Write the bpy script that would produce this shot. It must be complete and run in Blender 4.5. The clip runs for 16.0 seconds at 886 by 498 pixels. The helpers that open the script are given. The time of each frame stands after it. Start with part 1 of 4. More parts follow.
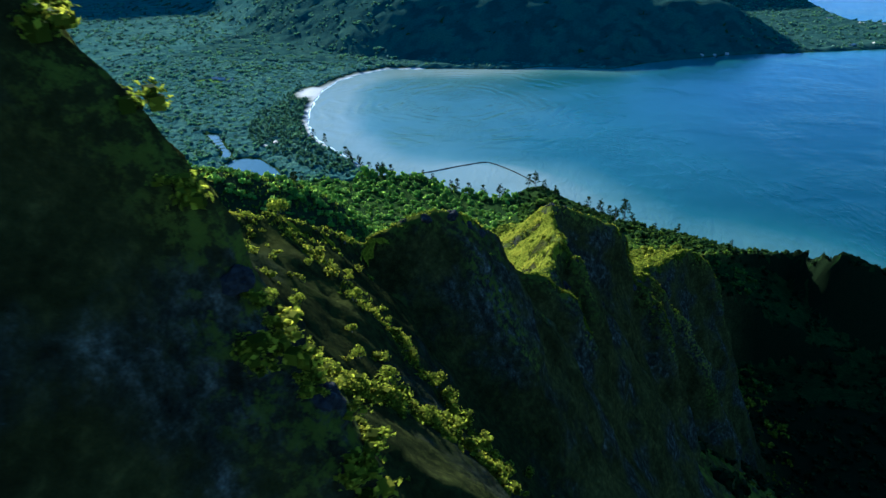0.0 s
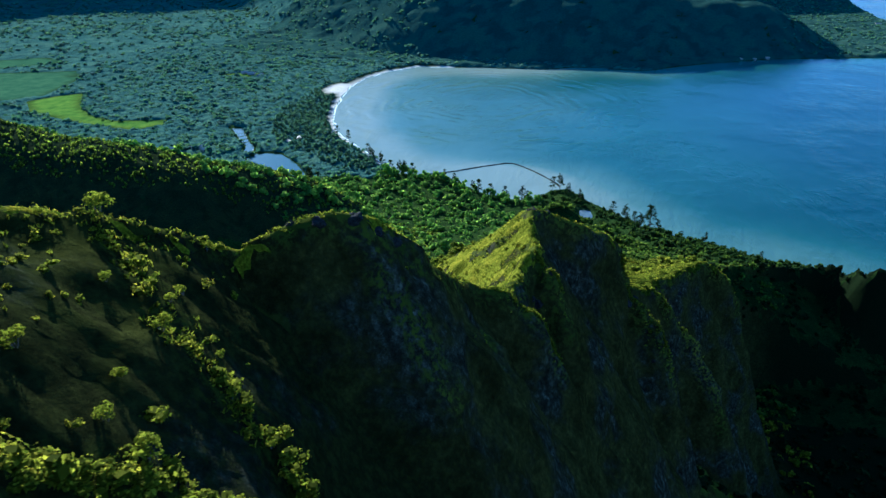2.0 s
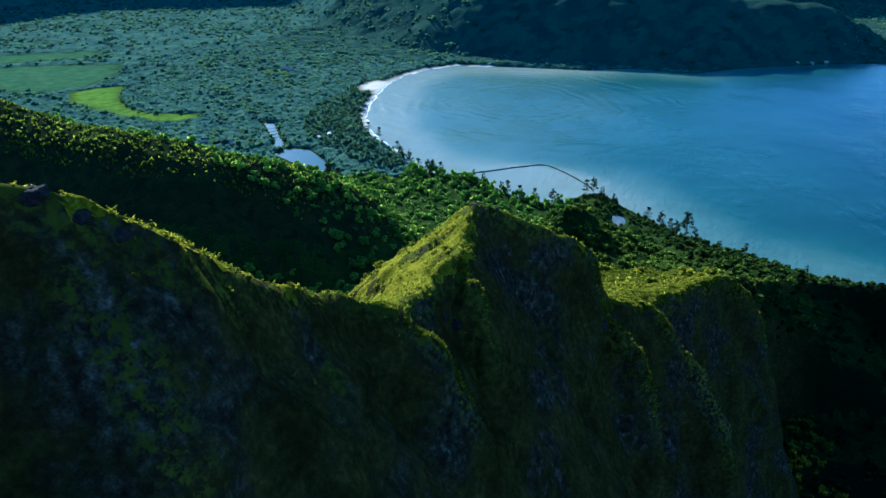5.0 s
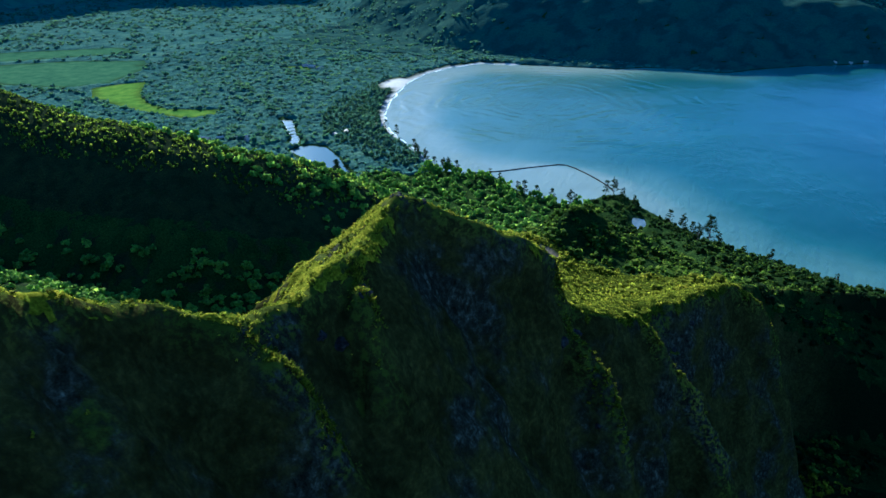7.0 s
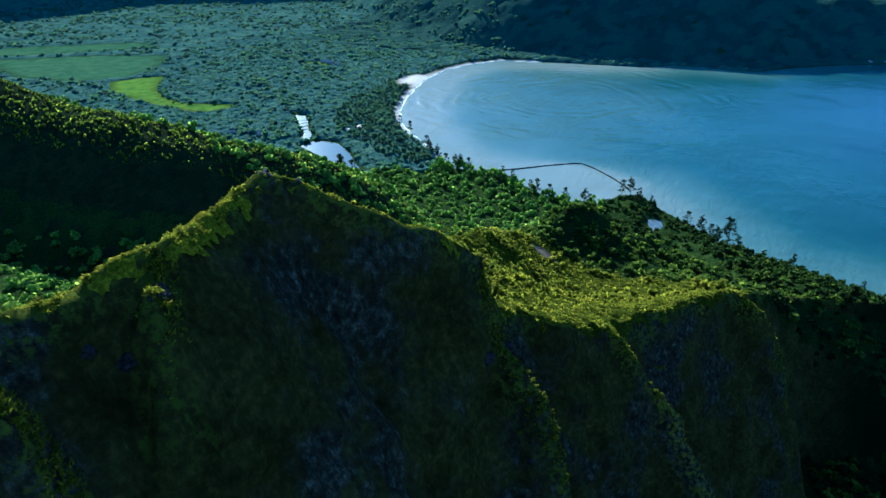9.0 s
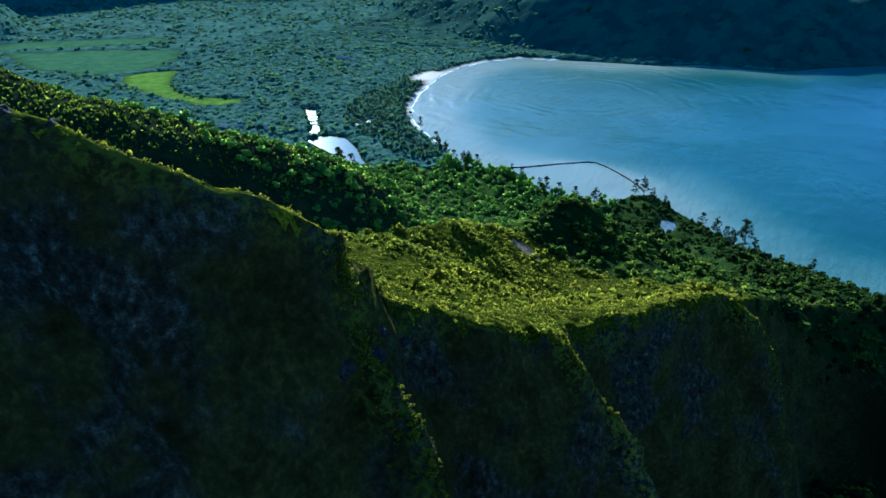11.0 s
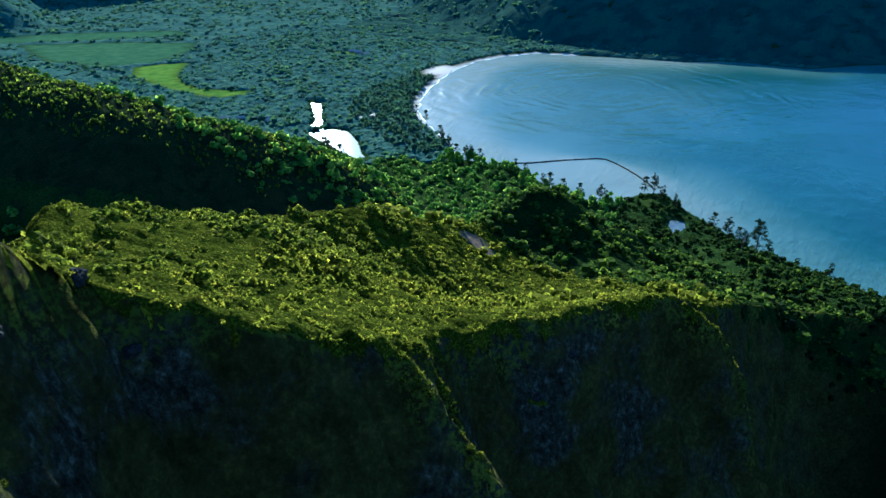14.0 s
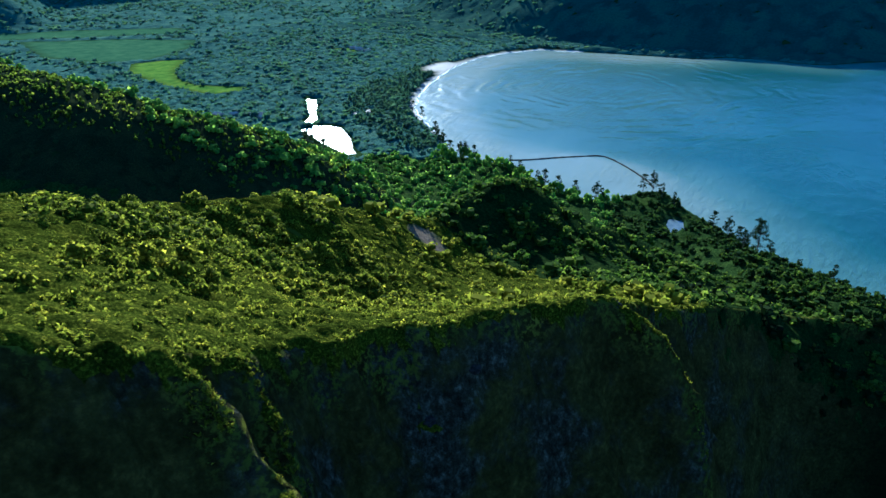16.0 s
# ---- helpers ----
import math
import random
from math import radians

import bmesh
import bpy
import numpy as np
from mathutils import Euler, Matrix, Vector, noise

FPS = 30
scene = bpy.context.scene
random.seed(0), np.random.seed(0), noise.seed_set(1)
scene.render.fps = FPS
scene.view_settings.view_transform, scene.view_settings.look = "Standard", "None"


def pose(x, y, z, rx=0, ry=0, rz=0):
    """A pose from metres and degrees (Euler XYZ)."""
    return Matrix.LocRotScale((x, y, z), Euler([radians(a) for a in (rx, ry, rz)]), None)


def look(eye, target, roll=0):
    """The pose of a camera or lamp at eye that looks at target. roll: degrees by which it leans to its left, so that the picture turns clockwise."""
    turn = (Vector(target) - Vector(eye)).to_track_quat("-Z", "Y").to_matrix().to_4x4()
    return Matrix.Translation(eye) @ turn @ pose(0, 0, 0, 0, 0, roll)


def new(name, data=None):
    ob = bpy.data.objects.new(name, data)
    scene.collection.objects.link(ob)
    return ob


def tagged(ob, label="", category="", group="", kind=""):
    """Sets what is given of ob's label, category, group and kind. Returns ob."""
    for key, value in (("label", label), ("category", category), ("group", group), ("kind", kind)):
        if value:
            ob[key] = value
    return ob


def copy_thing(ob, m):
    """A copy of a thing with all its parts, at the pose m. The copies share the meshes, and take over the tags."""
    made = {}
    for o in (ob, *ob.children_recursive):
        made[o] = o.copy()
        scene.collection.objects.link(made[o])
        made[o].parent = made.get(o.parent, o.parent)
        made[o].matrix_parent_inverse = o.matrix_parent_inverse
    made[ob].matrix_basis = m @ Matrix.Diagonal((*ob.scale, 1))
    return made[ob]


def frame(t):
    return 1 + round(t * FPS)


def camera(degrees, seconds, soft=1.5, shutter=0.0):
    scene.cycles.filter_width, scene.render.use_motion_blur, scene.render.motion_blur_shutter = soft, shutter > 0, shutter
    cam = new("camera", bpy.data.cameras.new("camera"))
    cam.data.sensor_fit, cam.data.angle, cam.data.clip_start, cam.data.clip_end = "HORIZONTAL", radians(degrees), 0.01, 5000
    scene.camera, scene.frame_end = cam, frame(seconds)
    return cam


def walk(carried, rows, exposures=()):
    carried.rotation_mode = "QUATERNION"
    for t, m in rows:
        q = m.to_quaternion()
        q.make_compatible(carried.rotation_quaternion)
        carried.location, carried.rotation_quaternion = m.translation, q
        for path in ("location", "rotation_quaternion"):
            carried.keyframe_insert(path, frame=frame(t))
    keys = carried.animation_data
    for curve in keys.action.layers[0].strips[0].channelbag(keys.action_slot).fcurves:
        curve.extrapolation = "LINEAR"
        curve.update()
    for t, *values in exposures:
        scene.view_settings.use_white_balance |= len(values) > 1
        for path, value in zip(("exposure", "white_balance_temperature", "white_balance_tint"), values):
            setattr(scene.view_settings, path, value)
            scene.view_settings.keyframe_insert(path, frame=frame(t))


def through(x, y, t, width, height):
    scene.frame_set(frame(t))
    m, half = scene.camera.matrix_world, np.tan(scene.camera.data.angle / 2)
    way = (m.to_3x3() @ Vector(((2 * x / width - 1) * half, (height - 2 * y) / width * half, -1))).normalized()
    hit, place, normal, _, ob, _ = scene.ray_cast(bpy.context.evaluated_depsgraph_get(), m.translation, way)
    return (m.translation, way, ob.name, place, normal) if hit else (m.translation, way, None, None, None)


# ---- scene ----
cam = camera(65.0, 16.0, soft=1.5, shutter=0.25)
PATH = [
    (0, (0.0, 0.0, 320.33), (-0.363, 1.744, 319.42), -0.7),
    (0.5, (2.319, 5.605, 317.986), (1.938, 7.344, 317.076), -0.2),
    (1, (5.018, 10.841, 316.106), (4.614, 12.576, 315.196), -0.1),
    (1.5, (7.964, 15.332, 314.704), (7.535, 17.06, 313.794), -0.1),
    (2, (10.799, 19.713, 313.219), (10.347, 21.437, 312.31), -0.2),
    (2.5, (13.386, 24.597, 311.26), (12.912, 26.316, 310.353), -0.2),
    (3, (15.731, 30.396, 308.478), (15.236, 32.109, 307.574), -0.2),
    (3.5, (18.301, 35.225, 306.395), (17.784, 36.932, 305.49), -0.2),
    (4, (20.831, 40.027, 304.434), (20.294, 41.728, 303.531), -0.2),
    (6.5, (33.366, 69.053, 292.706), (32.728, 70.72, 291.805), -0.4),
    (7, (35.794, 75.009, 290.173), (35.137, 76.669, 289.274), -0.5),
    (7.5, (38.267, 81.065, 287.72), (37.591, 82.719, 286.82), -0.5),
    (8, (40.651, 87.196, 285.143), (39.958, 88.842, 284.244), -0.6),
    (8.5, (43.017, 93.218, 282.57), (42.308, 94.858, 281.67), -0.6),
    (9, (45.504, 99.125, 279.774), (44.778, 100.757, 278.875), -0.6),
    (11.5, (57.627, 131.927, 263.599), (56.824, 133.526, 262.705), -0.5),
    (12, (60.025, 138.384, 260.746), (59.208, 139.976, 259.852), -0.5),
    (12.5, (62.182, 144.926, 257.735), (61.352, 146.511, 256.842), -0.6),
    (13, (64.455, 151.283, 254.691), (63.614, 152.863, 253.799), -0.6),
    (13.5, (66.751, 157.415, 251.909), (65.9, 158.991, 251.018), -0.6),
    (14, (69.034, 163.536, 249.112), (68.175, 165.107, 248.221), -0.6),
    (14.5, (70.919, 169.915, 246.337), (70.053, 171.483, 245.447), -0.6),
    (15, (72.915, 177.079, 242.887), (72.041, 178.643, 241.998), -0.7),
    (15.5, (74.994, 183.716, 240.222), (74.113, 185.276, 239.333), -0.7),
    (16, (77.304, 190.118, 237.554), (76.414, 191.673, 236.666), -0.8),
]
EXPOSURE = [(0, 1.88, 3860, 4), (8, 1.9, 3830, 4), (16, 1.82, 3810, 4)]
walk(cam, [(t, look(eye, target, roll)) for t, eye, target, roll in PATH], EXPOSURE)

# ---- daylight: low sun ahead and to the side, clear sky ----
SUN_AZ = 41.0      # degrees to the left of +y
SUN_EL = 20.5
world = bpy.data.worlds.new("sky")
scene.world = world
world.use_nodes = True
wn, wl = world.node_tree.nodes, world.node_tree.links
sky = wn.new("ShaderNodeTexSky")
sky.sky_type = "NISHITA"
sky.sun_disc = False
sky.sun_elevation = radians(SUN_EL)
sky.sun_rotation = radians(-SUN_AZ)
sky.altitude = 200
sky.air_density, sky.dust_density, sky.ozone_density = 1.0, 0.25, 3.0
wn["Background"].inputs["Strength"].default_value = 0.058
wl.new(sky.outputs[0], wn["Background"].inputs[0])
sun = new("sun", bpy.data.lights.new("sun", "SUN"))
sun.data.energy, sun.data.angle, sun.data.color = 5.4, radians(0.6), (1.0, 0.77, 0.46)
sun_way = Vector((-math.sin(radians(SUN_AZ)) * math.cos(radians(SUN_EL)), math.cos(radians(SUN_AZ)) * math.cos(radians(SUN_EL)), math.sin(radians(SUN_EL))))
sun.matrix_world = look(sun_way * 1000, (0, 0, 0))


# ---- numeric noise ----
def lattice(ix, iy, seed):
    h = (ix.astype(np.int64) * 374761393 + iy.astype(np.int64) * 668265263 + seed * 974634777) & 0xFFFFFFFF
    h = ((h ^ (h >> 13)) * 1274126177) & 0xFFFFFFFF
    return ((h ^ (h >> 16)) & 0xFFFF) / 65535.0


def soft_noise(x, y, seed=0):
    """Smooth value noise, -1 to 1."""
    ix, iy = np.floor(x), np.floor(y)
    fx, fy = x - ix, y - iy
    u, v = fx * fx * fx * (fx * (fx * 6 - 15) + 10), fy * fy * fy * (fy * (fy * 6 - 15) + 10)
    a, b = lattice(ix, iy, seed), lattice(ix + 1, iy, seed)
    c, d = lattice(ix, iy + 1, seed), lattice(ix + 1, iy + 1, seed)
    return 2 * ((a * (1 - u) + b * u) * (1 - v) + (c * (1 - u) + d * u) * v) - 1


def fbm(x, y, octaves=4, seed=0):
    total, amp = 0.0, 1.0
    for k in range(octaves):
        total = total + amp * soft_noise(x * 2**k, y * 2**k, seed + 17 * k)
        amp *= 0.5
    return total / 1.9


def crags(x, y, octaves=4, seed=0):
    """Ridged noise, 0 to 1, with sharp ribs at 1."""
    total, amp = 0.0, 1.0
    for k in range(octaves):
        total = total + amp * (1 - np.abs(soft_noise(x * 2**k, y * 2**k, seed + 31 * k)))
        amp *= 0.5
    return total / 1.9


def smooth(a, b, v):
    t = np.clip((v - a) / (b - a), 0, 1)
    return t * t * (3 - 2 * t)


# ---- plan of the coast ----
BAY = [(-60, 794), (-74, 762), (-102, 756), (-138, 768), (-160, 783), (-188, 808), (-214, 806), (-267, 806), (-290, 838), (-328, 877), (-374, 921),
       (-399, 954), (-424, 1004), (-446, 1066), (-463, 1138), (-473, 1203), (-470, 1275), (-446, 1338), (-402, 1391), (-337, 1400),
       (-277, 1411), (-208, 1418), (-148, 1425), (-90, 1461), (-43, 1468), (6, 1460), (54, 1464), (110, 1514), (166, 1557), (238, 1597), (315, 1643), (437, 1676),
       (657, 1752), (900, 1850), (1150, 2010), (1000, 2100), (780, 2120), (700, 2150), (684, 2310), (684, 2500), (700, 2900), (900, 4900), (4900, 4900), (4900, -400),
       (700, -400), (520, 200), (340, 560), (230, 650), (160, 665), (112, 655), (88, 668), (56, 702), (28, 735), (-14, 772), (-40, 805)]
POOL = [(-463, 803), (-459, 828), (-430, 832), (-394, 802), (-370, 774), (-350, 757), (-362, 755), (-394, 769), (-434, 788)]
RIVER = [(-556, 924), (-536, 924), (-505, 880), (-478, 850), (-470, 826), (-482, 826), (-490, 850), (-520, 884)]
LAGOON = [(-22, 744), (-10, 742), (-5, 724), (-14, 716), (-21, 730)]
FIELDS = [[(-954, 962), (-905, 914), (-799, 884), (-685, 872), (-665, 905), (-671, 924), (-739, 896), (-800, 915), (-859, 962), (-907, 1027), (-930, 1010)],
          [(-1472, 1010), (-1390, 1120), (-1197, 1260), (-1120, 1240), (-1230, 1130), (-1330, 1050), (-1400, 990)],
          [(-1330, 1000), (-1180, 1110), (-1040, 1170), (-990, 1120), (-965, 1000), (-1010, 950), (-1150, 930)],
          [(-740, 1222), (-715, 1244), (-668, 1246), (-690, 1222)]]


def outline_distance(x, y, ring):
    """Metres from the outline of a ring of points: positive inside it."""
    near = np.full(x.shape, 1e9)
    inside = np.zeros(x.shape, bool)
    for (ax, ay), (bx, by) in zip(ring, ring[1:] + ring[:1]):
        dx, dy = bx - ax, by - ay
        t = np.clip(((x - ax) * dx + (y - ay) * dy) / (dx * dx + dy * dy + 1e-9), 0, 1)
        near = np.minimum(near, np.hypot(x - ax - t * dx, y - ay - t * dy))
        if ay != by:
            inside ^= ((ay > y) != (by > y)) & (x < (bx - ax) * (y - ay) / (by - ay) + ax)
    return np.where(inside, near, -near)


# ---- ridges: crest points (x, y, z), then the fall to the left and to the right of the way along them ----
CREST = [(-95, -110, 372), (-60, -50, 352), (-32, 14, 331), (-21.5, 22.3, 320), (-30, 34, 306), (-36, 45, 298), (-37, 55, 292.5), (-33, 66, 288.5), (-27, 78, 279.5), (-21.5, 81, 282.5), (-15.5, 86, 281.5),
         (-10.5, 91, 272.5), (-10.5, 103, 265.3), (-11.5, 112, 259), (-11, 118, 255.6), (-5, 121.5, 252.8), (-3.5, 128, 250.9), (-4.2, 134.6, 250.4), (-3, 139.5, 251.3), (-2, 143, 251.8),
         (-4, 149, 250.2), (-5, 155, 250), (-6, 162, 251.2), (5, 168, 245.5), (11, 176, 239), (14.5, 181.5, 234.3),
         (14, 186.5, 226), (13.3, 190, 219.8), (9.5, 199.5, 213.8), (13, 208, 208.5), (22, 216.5, 203), (24.3, 224, 199.8), (25.5, 232, 194.3), (27, 242, 188.8), (30.5, 255, 184.6), (37.5, 266, 183.8), (51, 292, 177.5), (56, 354, 143), (76, 423, 111),
         (97, 434, 107), (130, 468, 94), (158, 480, 91), (176, 454, 106), (200, 456, 98), (270, 500, 70), (420, 560, 20)]
TOP = [(11, 197, 214.5), (9, 209, 209.5), (17, 217, 204), (17.5, 225, 201), (19, 232, 196), (20, 241, 191), (26, 258, 184), (24.3, 224, 199.8), (27, 242, 188.8), (37, 266, 183.8), (51, 292, 177.5), (56, 354, 143), (76, 423, 110),
       (-20, 217, 210.5), (-38, 248, 193.5), (-30, 284, 178.5), (-25, 306, 173.5), (-22, 356, 146.5), (-15, 417, 141.5), (-3, 214, 208), (-8, 231, 201), (-12, 244, 197), (-12, 264, 185), (-8, 278, 174.5),
       (2, 284, 166.5), (-5, 315, 153.5), (-9, 346, 143.5), (-14, 385, 136), (12, 438, 110), (-5.7, 475, 110.7), (19, 483, 97), (41, 510, 72), (33, 457, 98), (42, 523, 61), (40, 363, 140), (17, 330, 146)]
CAPE = [(-20, 740, 3), (20, 690, 11), (55, 640, 25), (85, 600, 36), (110, 575, 40), (180, 590, 26), (260, 610, 10)]
BACK = [(8, 199, 214.5), (-14, 214, 211), (-36, 247, 193.5), (-30, 284, 178.5), (-25, 306, 173.5), (-24, 332, 160), (-22, 360, 146), (-22, 390, 138), (-15, 417, 141),
        (10, 465, 108), (42, 523, 62), (60, 580, 26)]
CREST_RISING = [p for p in CREST if p[0] < 170] + [(1000, 492, 0)]
SPUR = [(-900, 330, 290), (-700, 390, 225), (-540, 435, 168), (-432, 452, 141), (-357, 470, 130), (-300, 505, 107), (-286, 516, 101), (-270, 530, 94), (-270, 557, 78), (-276, 590, 56), (-282, 640, 22), (-290, 672, 3)]
NOSE = [(-350, 474, 128), (-310, 482, 104), (-272, 492, 64), (-250, 492, 42)]
FALL_LEFT = [(0, 0.95), (190, 1.0), (205, 1.3), (400, 1.2)]
FALL_RIGHT = [(0, 2.0), (20, 2.0), (28, 2.7), (38, 2.5), (46, 1.9), (60, 1.8), (155, 1.75), (172, 2.6), (180, 3.6), (200, 3.6), (215, 2.5), (300, 2.7)]
RIBS = [[(-22, 22.3, 320), (-16, 22.8, 312.5), (-9.6, 21.7, 302), (-5.5, 19, 296), (4, 16, 280)],
        [(-33, 66, 288.5), (-20, 58, 281.5), (-12, 56, 273.5), (-2, 54, 259)],
        [(-27, 34.5, 299), (-22.2, 35.6, 294.8), (-16.7, 38, 290.5), (-13.3, 44.7, 282.7), (-9, 46.5, 276.5), (-3, 46, 267)],
        [(-15.5, 86, 281.5), (-12, 84, 272), (-5, 82, 258)],
        [(-5, 121.5, 252.8), (0.8, 122.4, 248.4), (5, 123, 241)],
        [(-2, 141, 251.5), (1.5, 136.5, 250), (2.8, 135.2, 247.4), (6, 132.5, 242)],
        [(13.5, 182, 231), (17, 180.8, 224.3), (21.8, 178.5, 220.4), (26.5, 177, 216.4), (29.5, 176, 204), (31, 175, 188)],
        [(22, 224, 200.8), (28, 225, 197.6), (32.5, 225, 193), (37.5, 227, 186.3), (41.2, 225.5, 182.5), (50, 222, 169), (56, 219, 157)],
        [(25, 234, 193.5), (30, 233, 188), (36, 231, 180)],
        [(51, 292, 177.8), (58.4, 294.4, 172.8), (64.2, 296.8, 161), (67.5, 295.3, 153.7), (70, 295, 140), (71.5, 295, 118)]]
FAR_RIDGES = [[(-1500, 2600, 190), (-1050, 2300, 150), (-700, 1960, 140), (-420, 1750, 140), (-150, 1745, 134), (0, 1775, 116), (120, 1805, 96), (275, 1845, 86), (373, 1795, 26), (432, 1712, 4)],
              [(-2600, 1500, 420), (-2300, 2500, 400), (-1700, 2900, 380), (-1100, 2950, 330), (-500, 2800, 420), (-100, 2750, 250), (200, 2850, 150), (600, 2760, 70)],
              [(-3600, 2400, 600), (-2200, 3200, 620), (-500, 3600, 650), (500, 3500, 420)],
              [(-2600, 900, 420), (-1900, 1000, 260), (-1620, 1080, 90)]]


def ridge(x, y, line, left, right, flat=0.0, bend=1e9, low=0.9, round_=0.0, seaward=None):
    """Height of a ridge and metres from its crest. It falls with the slopes left and right (a number, or rows of y and slope),
    and with the slope low past bend metres; round_: metres over which its back is rounded; seaward: where the right side is, if given."""
    best = np.full(x.shape, -1e3)
    near = np.full(x.shape, 1e9)
    for (ax, ay, az), (bx, by, bz) in zip(line, line[1:]):
        dx, dy = bx - ax, by - ay
        t = np.clip(((x - ax) * dx + (y - ay) * dy) / (dx * dx + dy * dy), 0, 1)
        d = np.hypot(x - ax - t * dx, y - ay - t * dy)
        side = dx * (y - ay) - dy * (x - ax)
        a, b = (s if isinstance(s, float) else np.interp(ay + dy * t, *zip(*s)) for s in (left, right))
        slope = np.where(side > 0 if seaward is None else ~seaward, a, b)
        e = np.maximum(d - flat, 0)
        e = np.sqrt(e * e + round_ * round_) - round_
        fall = slope * np.minimum(e, bend) + low * np.maximum(e - bend, 0)
        best = np.maximum(best, az + (bz - az) * t - fall)
        near = np.minimum(near, d)
    return best, near


def crest_x(y):
    """Where the main crest lies at each y."""
    return np.interp(y, [p[1] for p in CREST_RISING], [p[0] for p in CREST_RISING])


def thin_plate(points):
    """A smooth surface through the points, as a function of x and y."""
    p = np.array(points, float)
    here, n = p[:, :2] / 100, len(p)

    def bent(d):
        return d * d * np.log(d + 1e-9)

    a = np.zeros((n + 3, n + 3))
    a[:n, :n] = bent(np.linalg.norm(here[:, None] - here[None], axis=2)) + 0.002 * np.eye(n)
    a[:n, n:] = np.c_[np.ones(n), here]
    a[n:, :n] = a[:n, n:].T
    w = np.linalg.solve(a, np.r_[p[:, 2], 0, 0, 0])

    def surface(x, y):
        x, y = x / 100, y / 100
        z = w[n] + w[n + 1] * x + w[n + 2] * y
        for (px, py), k in zip(here, w):
            z = z + k * bent(np.hypot(x - px, y - py))
        return z

    return surface


# the scrubby slope that falls from the crest to the first ribs
NEAR_SLOPE = [(-30, 34, 305), (-36, 45, 297.5), (-37, 55, 292), (-33, 66, 288), (-26.6, 48.7, 292.5), (-21, 43.2, 290.3), (-18.6, 44.4, 287.3), (-14.4, 45.5, 282.5), (-12.2, 35.7, 287.5), (-6.4, 34.8, 285),
              (-13.4, 47.7, 279.5), (-6.9, 44.3, 277.3), (-5, 51, 270.3), (-23.9, 52.9, 287), (-20.5, 52.5, 285), (-25.4, 59.8, 286), (-18.2, 58.1, 280.7), (-12.6, 56.6, 273.5), (0, 54, 258), (3, 36, 275), (-20, 74, 271.5)]
top_surface = thin_plate(TOP)
slope_surface = thin_plate(NEAR_SLOPE)


def shoulder(x, y, offset):
    """The broad shoulder of the ridge, from the cliff's edge to its back."""
    left = np.interp(y, [p[1] for p in BACK], [p[0] for p in BACK])
    inner = np.clip(x, left - 8, crest_x(np.clip(y, 190, 430)) + 4)
    z = top_surface(inner, np.clip(y, 192, 535))
    z = z - 0.8 * np.maximum(left - 6 - x, 0) - 2.3 * np.maximum(offset, 0) * smooth(420, 380, y) - 0.6 * np.maximum(offset, 0)
    z = z - 1.4 * np.maximum(199 - y, 0) - 0.35 * np.maximum(y - 528, 0)
    return z + 1.3 * fbm(x / 11, y / 11, 3, 12) * smooth(2, 12, np.abs(offset))


